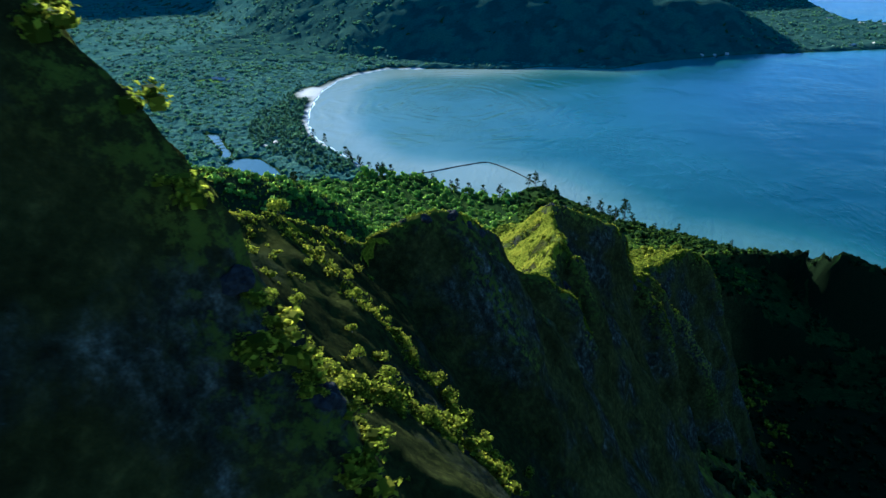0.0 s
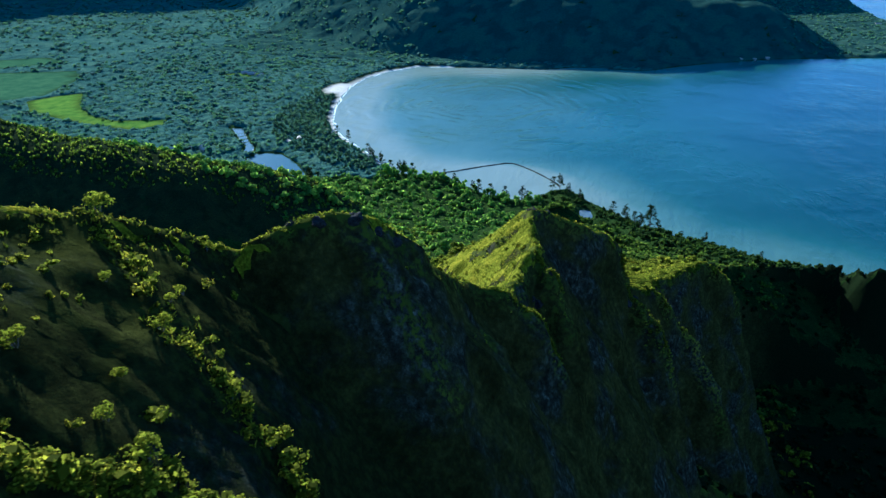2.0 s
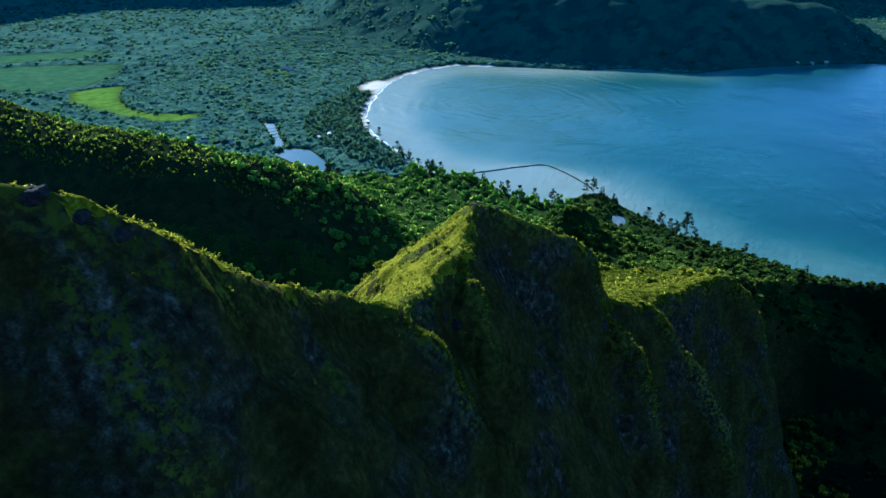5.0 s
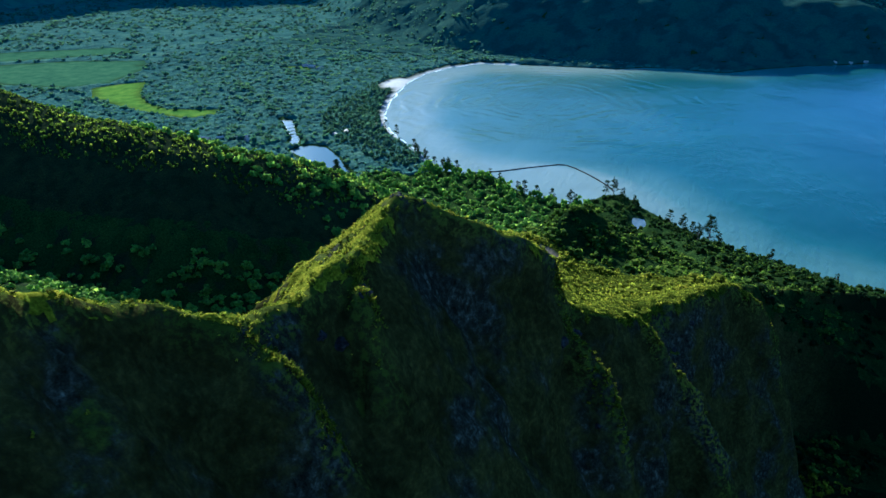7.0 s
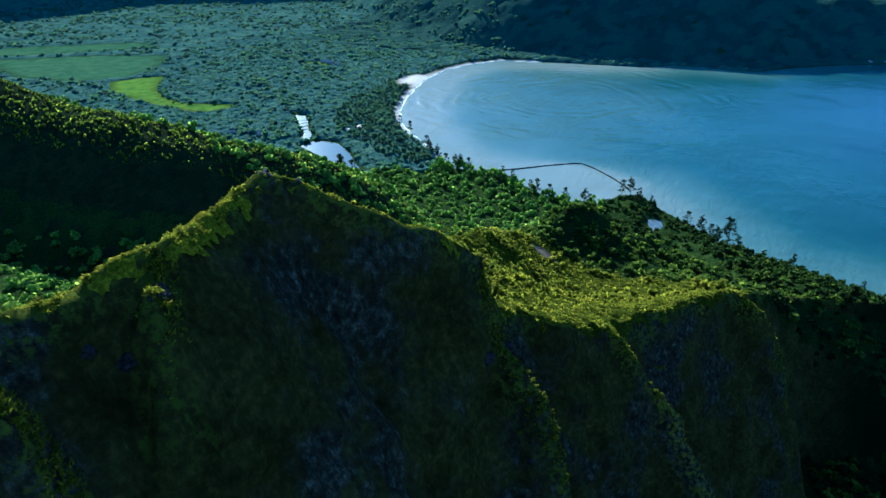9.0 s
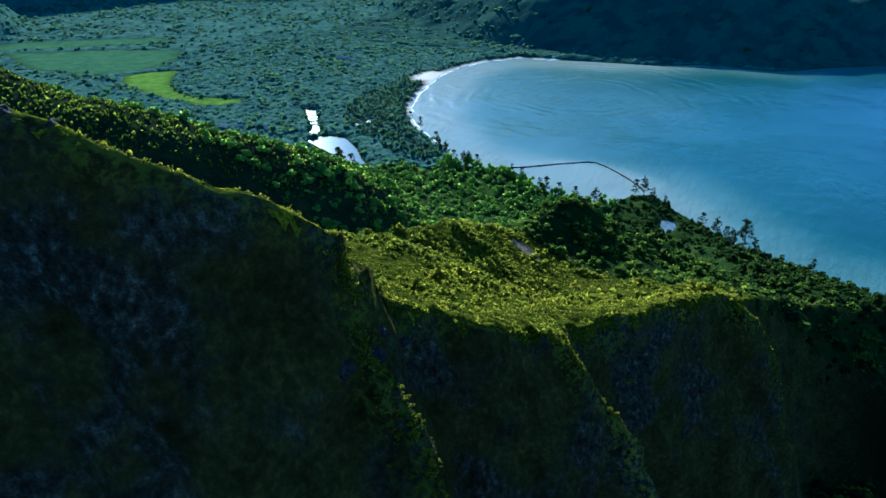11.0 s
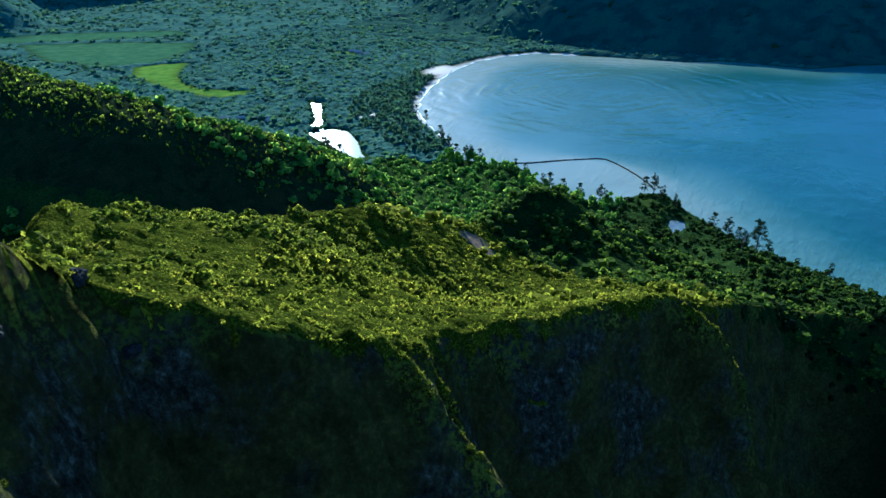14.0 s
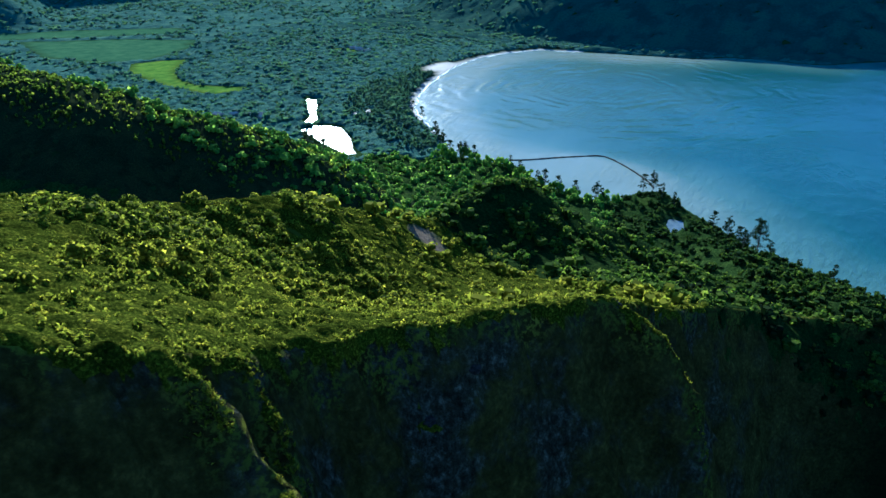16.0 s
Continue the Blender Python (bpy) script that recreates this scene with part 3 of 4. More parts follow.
def part(name, bm, mat, parent, label=""):
    me = bpy.data.meshes.new(name)
    bm.to_mesh(me)
    bm.free()
    me.materials.append(mat)
    ob = new(name, me)
    ob.parent = parent
    return tagged(ob, label) if label else ob


# ---- the ground: one sheet from the ridge to the horizon ----
ny, nx = XX.shape
INLAND = -outline_distance(XX, YY, BAY)
_, NEAR_CREST = ridge(XX, YY, CREST, 1.0, 1.0)
tilt = np.hypot(np.gradient(ZZ, GX, axis=1), np.gradient(ZZ, GY, axis=0))
rough = smooth(0.9, 1.5, tilt) * smooth(140, 90, NEAR_CREST) * (YY < 420)
PX = XX + rough * (1.5 * fbm(ZZ / 4.5, YY / 5.5, 4, 91) + 0.7 * (crags(ZZ / 2.2, YY / 2.6, 2, 93) - 0.6))
PY = YY + rough * 1.3 * fbm(XX / 3.2 + ZZ / 4.0, ZZ / 3.0, 3, 95)
index = np.arange(nx * ny).reshape(ny, nx)
quads = np.stack([index[:-1, :-1], index[:-1, 1:], index[1:, 1:], index[1:, :-1]], -1).reshape(-1, 4)
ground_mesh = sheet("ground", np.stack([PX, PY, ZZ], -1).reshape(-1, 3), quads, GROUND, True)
beach = smooth(9, 4, INLAND) * ((YY > 900) & (XX < -330) & (YY < 1420)) + smooth(4, 1, INLAND) * ((YY > 790) & (YY < 960) & (XX < -250))
tip = smooth(26, 14, np.hypot(XX + 488, (YY - 1180) * 0.55)) * (INLAND < 40)
write_mask(ground_mesh, "sand", np.clip(beach + tip, 0, 1))
MEADOW, HAZED_PASTURE = np.zeros_like(XX), np.zeros_like(XX)
for ring in FIELDS:
    if ring in (FIELDS[0], FIELDS[3]):
        MEADOW = np.maximum(MEADOW, smooth(-8, 8, outline_distance(XX, YY, ring)))
    else:
        HAZED_PASTURE = np.maximum(HAZED_PASTURE, smooth(-8, 8, outline_distance(XX, YY, ring)))
write_mask(ground_mesh, "meadow", MEADOW)
write_mask(ground_mesh, "hazed_pasture", HAZED_PASTURE)
write_mask(ground_mesh, "soil", smooth(6.5, 3.5, np.hypot((XX + 21) * 0.8, YY - 353) + 2 * fbm(XX / 4, YY / 4, 3, 6)))
NEAR_RIB = np.full(XX.shape, 1e9)
for line in RIBS:
    NEAR_RIB = np.minimum(NEAR_RIB, ridge(XX, YY, line, 1.0, 1.0)[1])
near_bank = smooth(24, 30, YY) * smooth(80, 72, YY) * (XX > crest_x(YY)) * smooth(14, 6, XX)
write_mask(ground_mesh, "turf", np.maximum(np.maximum(smooth(3.2, 1.0, NEAR_RIB), smooth(2.2, 0.8, NEAR_CREST)), 0.2 * near_bank))
wooded = np.maximum(smooth(60, 130, NEAR_CREST), smooth(400, 430, YY)) * (1 - MEADOW) * np.maximum(smooth(90, 40, XX), smooth(520, 560, YY))
write_mask(ground_mesh, "wooded", wooded)
# low values paint the ground dark, for shade by the cliffs and crest
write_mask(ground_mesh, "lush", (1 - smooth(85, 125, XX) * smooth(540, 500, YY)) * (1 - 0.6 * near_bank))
write_mask(ground_mesh, "cliff", smooth(420, 320, YY) * smooth(150, 110, NEAR_CREST))
ground = tagged(new("ground", ground_mesh), "steep green volcanic ridge above a wooded coastal valley", "ground", kind="structure")

# ---- the sea and the still waters ----
SX = steps((-900, -520, 60), (-520, 700, 14), (700, 5000, 300))
SY = steps((-1500, 400, 100), (400, 1500, 14), (1500, 2400, 50), (2400, 5000, 300))
SXX, SYY = np.meshgrid(SX, SY)
si = np.arange(SXX.size).reshape(SXX.shape)
sea_mesh = sheet("sea", np.stack([SXX, SYY, 0 * SXX], -1).reshape(-1, 3),
                 np.stack([si[:-1, :-1], si[:-1, 1:], si[1:, 1:], si[1:, :-1]], -1).reshape(-1, 4), SEA, True)
off = outline_distance(SXX, SYY, BAY)
west = smooth(520, -420, SXX + 0.12 * (SYY - 900))
pond = smooth(90, 50, np.hypot(SXX + 115, SYY - 805))
write_mask(sea_mesh, "shallow", np.clip(0.72 * west + 0.45 * smooth(120, 0, off) + 0.32 * pond, 0, 1) * (SYY < 1900))
tagged(new("sea", sea_mesh), "rippled blue-green water of a sheltered bay", "water", kind="structure")


def flat_water(name, ring, z, label, mat=POOL_WATER):
    bm = bmesh.new()
    bm.faces.new([bm.verts.new((x, y, z)) for x, y in ring])
    bmesh.ops.triangulate(bm, faces=bm.faces[:])
    ob = part(name, bm, mat, None)
    return tagged(ob, label, "water", kind="structure")


def grown(ring, m):
    cx, cy = sum(p[0] for p in ring) / len(ring), sum(p[1] for p in ring) / len(ring)
    return [(x + m * (x - cx) / math.hypot(x - cx, y - cy), y + m * (y - cy) / math.hypot(x - cx, y - cy)) for x, y in ring]


flat_water("river_pool", grown(POOL, 3), 0.5, "still river pool mirroring the bright sky")
flat_water("river", RIVER, 0.45, "narrow still river among dark trees")
flat_water("lagoon", LAGOON, 0.4, "small pale lagoon between shore trees", PALE_WATER)


# ---- foliage ----
def ball_quads(n):
    """Corners of the quads of a ball of radius 1 made from a cube with n by n quads a side; those that face down are left out."""
    g = np.linspace(-1, 1, n + 1)
    out = []
    for axis in range(3):
        for sign in (-1, 1):
            for a in range(n):
                for b in range(n):
                    quad = []
                    for u, v in ((a, b), (a + 1, b), (a + 1, b + 1), (a, b + 1)):
                        p = [0.0, 0.0, 0.0]
                        p[axis], p[(axis + 1) % 3], p[(axis + 2) % 3] = sign, g[u] * sign, g[v]
                        quad.append(p)
                    out.append(quad)
    q = np.array(out)
    q /= np.linalg.norm(q, axis=2, keepdims=True)
    return q[q[:, :, 2].mean(1) > (-0.6 if n == 1 else -0.2)]


def crown_template(seed, leaves, size, lumps=6, tall=0.8, spread=0.55, heart=0, wild=0.4, inner=0.0):
    """Corners of leaf sprays (four a spray) on the shells of several lumps; a crown of radius about 1 that stands on z = 0.
    heart: how finely the dense foliage within each lump is rounded, 0 for none; with one, a fourth column gives the tone of sprays (1) and of it (inner)."""
    rng = np.random.default_rng(seed)
    a = rng.uniform(0, 2 * np.pi, lumps)
    out = np.sqrt(rng.uniform(0.02, 1, lumps))
    centre = np.stack([np.cos(a) * spread * out, np.sin(a) * spread * out, tall * (rng.uniform(0.4, 1.0, lumps) - 0.3 * out ** 2)], -1)
    radius = rng.uniform(0.3, 0.52, lumps)
    pick = rng.integers(0, lumps, leaves)
    way = rng.normal(size=(leaves, 3))
    way[:, 2] = np.abs(way[:, 2]) * 0.9 - 0.25
    way /= np.linalg.norm(way, axis=1)[:, None]
    where = centre[pick] + way * (radius[pick] * rng.uniform(0.82, 1.12, leaves))[:, None]
    face = way + rng.normal(size=(leaves, 3)) * wild + (0, 0, 0.2)
    face /= np.linalg.norm(face, axis=1)[:, None]
    u = np.cross(face, rng.normal(size=(leaves, 3)))
    u /= np.linalg.norm(u, axis=1)[:, None]
    v = np.cross(face, u)
    s = size * rng.uniform(0.6, 1.3, (leaves, 1))
    k = s * rng.uniform(0.55, 0.9, (leaves, 1))
    bend = face * s * 0.25
    corners = np.stack([where - u * s - bend, where - v * k, where + u * s - bend, where + v * k], 1).reshape(-1, 3)
    if not heart:
        return corners
    # inner below 1 paints the hearts darker, as the shade within a crown
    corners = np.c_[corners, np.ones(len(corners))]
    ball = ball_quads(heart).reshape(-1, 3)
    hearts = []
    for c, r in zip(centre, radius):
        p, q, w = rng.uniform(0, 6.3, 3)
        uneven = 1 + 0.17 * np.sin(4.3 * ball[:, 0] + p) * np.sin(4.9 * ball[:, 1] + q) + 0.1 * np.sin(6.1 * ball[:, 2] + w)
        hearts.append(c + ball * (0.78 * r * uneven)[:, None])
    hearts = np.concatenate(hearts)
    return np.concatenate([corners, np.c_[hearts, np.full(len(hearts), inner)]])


def grown_wood(name, places, sizes, templates, mat, label, category, seed):
    """Many crowns in one mesh. places: x, y, z of each foot; sizes: radius and height factor of each."""
    rng = np.random.default_rng(seed)
    verts, tone = [], []
    kind = rng.integers(0, len(templates), len(places))
    for k, shape in enumerate(templates):
        mine = np.nonzero(kind == k)[0]
        if not len(mine):
            continue
        a = rng.uniform(0, 2 * np.pi, len(mine))
        c, s = np.cos(a)[:, None], np.sin(a)[:, None]
        r, h = sizes[mine, 0][:, None], sizes[mine, 1][:, None]
        x = (shape[None, :, 0] * c - shape[None, :, 1] * s) * r + places[mine, 0][:, None]
        y = (shape[None, :, 0] * s + shape[None, :, 1] * c) * r + places[mine, 1][:, None]
        z = shape[None, :, 2] * r * h + places[mine, 2][:, None]
        verts.append(np.stack([x, y, z], -1).reshape(-1, 3))
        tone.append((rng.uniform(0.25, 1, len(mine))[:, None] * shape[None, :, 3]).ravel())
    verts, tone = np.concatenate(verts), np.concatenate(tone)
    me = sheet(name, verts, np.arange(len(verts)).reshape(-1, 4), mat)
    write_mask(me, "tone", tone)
    return tagged(new(name, me), label, category, kind="stuff")


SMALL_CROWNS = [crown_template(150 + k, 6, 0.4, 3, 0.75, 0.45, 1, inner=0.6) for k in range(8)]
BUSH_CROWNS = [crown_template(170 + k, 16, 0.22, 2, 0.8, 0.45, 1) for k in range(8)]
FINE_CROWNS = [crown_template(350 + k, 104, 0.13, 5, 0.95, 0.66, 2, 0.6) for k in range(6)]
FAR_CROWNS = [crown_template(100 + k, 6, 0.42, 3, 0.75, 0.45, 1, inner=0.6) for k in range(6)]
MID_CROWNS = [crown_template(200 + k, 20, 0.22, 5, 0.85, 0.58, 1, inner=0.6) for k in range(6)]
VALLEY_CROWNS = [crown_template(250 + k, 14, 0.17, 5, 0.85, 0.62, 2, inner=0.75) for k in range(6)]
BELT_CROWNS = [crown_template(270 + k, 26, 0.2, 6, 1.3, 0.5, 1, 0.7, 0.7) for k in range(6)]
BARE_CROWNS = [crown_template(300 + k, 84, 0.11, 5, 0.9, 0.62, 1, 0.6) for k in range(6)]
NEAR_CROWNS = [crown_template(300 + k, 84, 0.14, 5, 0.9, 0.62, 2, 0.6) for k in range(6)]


def scattered(seed, count, x0, x1, y0, y1):
    rng = np.random.default_rng(seed)
    return rng.uniform(x0, x1, count), rng.uniform(y0, y1, count), rng


def clear_of(x, y, rings, room):
    ok = np.ones(x.shape, bool)
    for ring in rings:
        ok &= outline_distance(x, y, ring) < -room
    return ok


def on_ground(x, y, sink):
    return np.stack([x, y, ground_z(x, y) - sink], -1)


def canopy(name, xs, ys, step, size, tall, keep, mat, label, category, seed):
    """A closed roof of crowns or scrub over the ground, as one sheet: rounded crowns about size wide and tall high, where keep is above 0."""
    rng = np.random.default_rng(seed)
    gx, gy = np.meshgrid(np.arange(xs[0], xs[1], step), np.arange(ys[0], ys[1], step))
    x, y = gx + rng.uniform(-0.3, 0.3, gx.shape) * step, gy + rng.uniform(-0.3, 0.3, gx.shape) * step
    lump, tone = np.zeros(x.shape), np.zeros(x.shape)
    for i in (-1, 0, 1):
        for j in (-1, 0, 1):
            cx, cy = np.floor(x / size) + i, np.floor(y / size) + j
            d = np.hypot(x / size - cx - 0.5 - 0.8 * (lattice(cx, cy, seed) - 0.5), y / size - cy - 0.5 - 0.8 * (lattice(cx, cy, seed + 1) - 0.5))
            r = 0.5 + 0.5 * lattice(cx, cy, seed + 2)
            h = (0.45 + 0.65 * lattice(cx, cy, seed + 3)) * r * np.sqrt(np.maximum(0, 1 - (d / r) ** 2))
            tone = np.where(h > lump, lattice(cx, cy, seed + 4), tone)
            lump = np.maximum(lump, h)
    k = np.clip(keep(x, y), 0, 1)
    z = ground_z(x, y) + tall * (1.2 * lump * k + 0.3 * k - 0.35) + 0.22 * tall * fbm(x / size * 3, y / size * 3, 2, seed) * k
    i = np.arange(x.size).reshape(x.shape)
    quads = np.stack([i[:-1, :-1], i[:-1, 1:], i[1:, 1:], i[1:, :-1]], -1).reshape(-1, 4)
    quads = quads[(k.ravel()[quads] > 0.02).any(1)]
    used_, back = np.unique(quads, return_inverse=True)
    me = sheet(name, np.stack([x, y, z], -1).reshape(-1, 3)[used_], back.reshape(-1, 4), mat, True)
    write_mask(me, "tone", tone.ravel()[used_])
    return tagged(new(name, me), label, category, kind="stuff")


POOL_VIEW = [POOL[k] for k in (0, 1, 2, 3, 4, 5)] + [(-346, 748), (-356, 744), (-392, 756), (-432, 776)]


def open_land(x, y, room):
    """1 where nothing wet, sandy or farmed lies within room metres, falling to 0."""
    far = np.full(x.shape, 1e9)
    for ring in [BAY, RIVER, LAGOON, POOL_VIEW] + FIELDS:
        far = np.minimum(far, -outline_distance(x, y, ring))
    shore = outline_distance(x, y, BAY)
    far = np.where((y > 930) & (x < -300) & (y < 1410), np.minimum(far, -shore - 12), far)
    far = np.minimum(far, np.hypot(x + 488, (y - 1180) * 0.55) - 24)
    return smooth(0, room, far - 1.5)


def spur_distance(x, y):
    return ridge(x, y, SPUR, 1.0, 1.0)[1]


def valley_keep(x, y):
    flat = (y > 480) | ((x < crest_x(y) - 38) & (x < -45) & (ground_z(x, y) < 190))
    return open_land(x, y, 7) * flat * ((spur_distance(x, y) > 75) | (y > 655))


def spur_keep(x, y):
    return smooth(200, 170, spur_distance(x, y)) * smooth(4, 9, ground_z(x, y)) * open_land(x, y, 5)


def hill_keep(x, y):
    bare = np.hypot(x + 21, y - 353) < 8
    return open_land(x, y, 3) * smooth(360, 372, y + 0.15 * np.minimum(x, 0)) * ~bare * smooth(1.9, 1.3, ground_tilt(x, y, 2.0))


def shoulder_keep(x, y):
    left = np.interp(y, [p[1] for p in BACK], [p[0] for p in BACK])
    bare = smooth(5, 8, np.hypot(x + 21, y - 353))
    return smooth(1.8, 1.1, ground_tilt(x, y, 1.0)) * smooth(left - 34, left - 28, x) * smooth(372, 362, y) * bare * (x < crest_x(y) + 6) * smooth(-0.75, -0.4, fbm(x / 5, y / 5, 3, 81))


def crest_keep(x, y):
    side = crest_x(y) - x
    lush = smooth(-0.25, 0.1, fbm(x / 6, y / 6, 3, 44))
    return lush * smooth(1.5, 1.0, ground_tilt(x, y, 1.0)) * smooth(-1.5, 1, side)


canopy("coastal_canopy", (-1000, 70), (480, 1480), 3.0, 8.0, 3.0, lambda x, y: valley_keep(x, y) * (np.hypot(x - 60, y - 160) + 40 * fbm(x / 70, y / 70, 3, 8) > 700), CANOPY_HAZED, "dense tree canopy behind the beach, tinted blue for haze", "woods", 401)
canopy("inland_canopy", (-2300, -1000), (700, 1800), 8.0, 15, 2.6, lambda x, y: open_land(x, y, 9), CANOPY_HAZED, "dense canopy round the valley pastures, tinted blue for haze", "woods", 411)
canopy("valley_canopy", (-560, 70), (130, 900), 2.7, 7.0, 1.2, lambda x, y: valley_keep(x, y) * (np.hypot(x - 60, y - 160) + 40 * fbm(x / 70, y / 70, 3, 8) <= 706), CANOPY_WOOD, "sunlit green rounded canopy on the valley floor", "woods", 421)
canopy("spur_canopy", (-900, -150), (280, 690), 2.3, 4.6, 0.7, spur_keep, CANOPY_SPUR, "close green scrub over the long mountain spur", "shrubs", 431)
canopy("upper_valley_canopy", (-2300, -880), (1480, 2600), 9.0, 17, 2.6, lambda x, y: open_land(x, y, 9) * ((x < -1000) * (y > 1790) + (x >= -1000) > 0), CANOPY_HAZED, "woods at the head of the valley, tinted blue for haze", "woods", 481)
canopy("mountain_canopy", (-900, 800), (1410, 2700), 9.0, 19, 4.5, lambda x, y: open_land(x, y, 9), CANOPY_MOUNTAIN, "dark canopy over the far mountain slopes", "woods", 441)
canopy("hillock_canopy", (-75, 330), (350, 800), 1.9, 4.4, 0.7, hill_keep, CANOPY_HILL, "dark green canopy over the hillock and cape", "woods", 451)
canopy("shoulder_canopy", (-72, 70), (195, 374), 0.62, 1.8, 0.9, shoulder_keep, CANOPY_RIDGE, "low dense yellow-green scrub on the shoulder", "shrubs", 461)
canopy("crest_canopy", (-70, 40), (15, 205), 0.62, 1.5, 0.6, crest_keep, CANOPY_CREST, "low yellow-green growth along the crest", "shrubs", 471)

# woods of the valley floor
x, y, rng = scattered(11, 46000, -1100, 70, 130, 1480)
_, spur_near = ridge(x, y, SPUR, 1.0, 1.0)
ok = clear_of(x, y, [BAY, LAGOON], 5) & clear_of(x, y, [RIVER], 2) & clear_of(x, y, [POOL, POOL_VIEW], 3) & clear_of(x, y, FIELDS, 3)
ok &= ((outline_distance(x, y, BAY) < -14) | (y < 900)) & (np.hypot(x + 488, (y - 1180) * 0.55) > 28)
ok &= (x < -35 - 0.12 * (y - 480)) & (x > -900)
ok &= rng.uniform(0, 1, x.size) < np.where(np.hypot(x - 60, y - 160) + 40 * fbm(x / 70, y / 70, 3, 8) < 700, 0.52, 0.36)
ok &= (y > 480) | ((x < crest_x(y) - 32) & (x < np.interp(y, [p[1] for p in BACK], [p[0] for p in BACK]) - 30) & (ground_z(x, y) < 130) & (spur_near > 95) & (ground_z(x, y) < 190) & (x > -480))
x, y = x[ok], y[ok]
r = rng.uniform(3.2, 6.6, x.size) * (1 + 0.3 * (fbm(x / 90, y / 90, 2, 3) > 0.2))
near = np.hypot(x - 60, y - 160) + 40 * fbm(x / 70, y / 70, 3, 8) < 700
grown_wood("valley_woods", on_ground(x, y, 1.0)[near], np.stack([r, rng.uniform(0.85, 1.3, r.size) * (1 + 0.6 * ((outline_distance(x, y, BAY) > -30) & (y < 880)))], -1)[near], VALLEY_CROWNS, LEAF_WOOD,
           "dense green broadleaf woods on the valley floor", "woods", 1)
grown_wood("coastal_woods", on_ground(x, y, 1.0)[~near], np.stack([r * 1.2, rng.uniform(0.55, 0.9, r.size)], -1)[~near], SMALL_CROWNS, LEAF_HAZED,
           "green woods behind the beach, tinted blue for haze", "woods", 2)

# groves at the head of the valley
x, y, rng = scattered(67, 9000, -1900, -420, 880, 2150)
ok = clear_of(x, y, [BAY], 20) & clear_of(x, y, FIELDS, 6) & ((x < -880) | (y > 1440)) & (rng.uniform(0, 1, x.size) < 0.3 + 0.5 * smooth(-0.2, 0.3, fbm(x / 90, y / 90, 3, 19)))
x, y = x[ok], y[ok]
r = rng.uniform(6.0, 11.0, x.size)
grown_wood("inland_groves", on_ground(x, y, 1.0), np.stack([r, rng.uniform(0.5, 0.85, r.size)], -1), SMALL_CROWNS, LEAF_HAZED,
           "groves at the head of the valley, tinted blue for haze", "woods", 17)

# woods on the low land beyond the far mountain
x, y, rng = scattered(71, 2600, 330, 1000, 1690, 2600)
ok = clear_of(x, y, [BAY], 14) & (ground_z(x, y) < 60)
x, y = x[ok], y[ok]
r = rng.uniform(6.0, 11.0, x.size)
grown_wood("far_cape_woods", on_ground(x, y, 1.0), np.stack([r, rng.uniform(0.5, 0.85, r.size)], -1), SMALL_CROWNS, LEAF_HAZED,
           "sunlit green woods on the low far cape, tinted blue for haze", "woods", 18)

# the belt of tall dark trees behind the beach
x, y, rng = scattered(61, 5200, -520, -270, 790, 1200)
off_shore = -outline_distance(x, y, BAY)
ok = (off_shore > 9) & (off_shore < np.interp(y, [790, 900, 1200], [60, 95, 60])) & clear_of(x, y, [POOL, POOL_VIEW, RIVER], 4) & (np.hypot(x + 488, (y - 1180) * 0.55) > 28) & (rng.uniform(0, 1, x.size) < 0.5)
x, y = x[ok], y[ok]
r = rng.uniform(2.2, 4.0, x.size)
grown_wood("shore_belt", on_ground(x, y, 0.6), np.stack([r, rng.uniform(1.1, 1.9, r.size)], -1), BELT_CROWNS, LEAF_BELT,
           "tall dark ironwoods close together behind the beach", "woods", 16)

# woods on the spur across the valley
x, y, rng = scattered(17, 15000, -720, -150, 300, 700)
_, d = ridge(x, y, SPUR, 1.0, 1.0)
ok = (ground_z(x, y) > 6) & (d < 190) & ((y < np.interp(x, [-720, -540, -432, -357, -266], [402, 455, 472, 492, 552])) | (x > -266)) & ~((y > 630) & (x > -440)) & ((d < 42) | (ridge(x, y, NOSE, 1.0, 1.0)[1] < 17) | (y > 520))
x, y, d = x[ok], y[ok], d[ok]
r = rng.uniform(1.1, 2.4, x.size) * (1 + 0.5 * smooth(40, 110, d))
grown_wood("spur_woods", on_ground(x, y, 0.6), np.stack([r, rng.uniform(0.7, 1.1, r.size) * (1 + 0.7 * (d < 45))], -1), SMALL_CROWNS, LEAF_SPUR,
           "green scrub and trees over a long mountain spur", "woods", 4)

# scrub on the landward back of the ridge and on the shoulder: tall at the back, low towards the cliff's edge
x, y, rng = scattered(19, 26000, -110, 125, 195, 640)
_, d = ridge(x, y, CREST, 1.0, 1.0)
t = ground_tilt(x, y)
back_x = np.interp(y, [p[1] for p in BACK], [p[0] for p in BACK])
across = np.clip((x - back_x) / np.maximum(crest_x(y) - back_x, 4), -1, 1.5)
clump = smooth(-0.12, 0.12, fbm(x / 9, y / 9, 3, 33))
front = smooth(0.5, 0.85, across)
ok = (t < 1.5) & ((d > 0.5) | (y > 300)) & (ground_z(x, y) > 3) & (np.hypot(x + 21, y - 353) > 6)
ok &= rng.uniform(0, 1, x.size) < np.where(y > 310, np.where(y > 368, 0.34, 0.2) * (0.3 + 0.7 * clump), np.where(front > 0.5, 0.14 + 0.45 * clump, 0.26 + 0.7 * clump))
ok &= x > -75
x, y, across, front, clump = x[ok], y[ok], across[ok], front[ok], clump[ok]
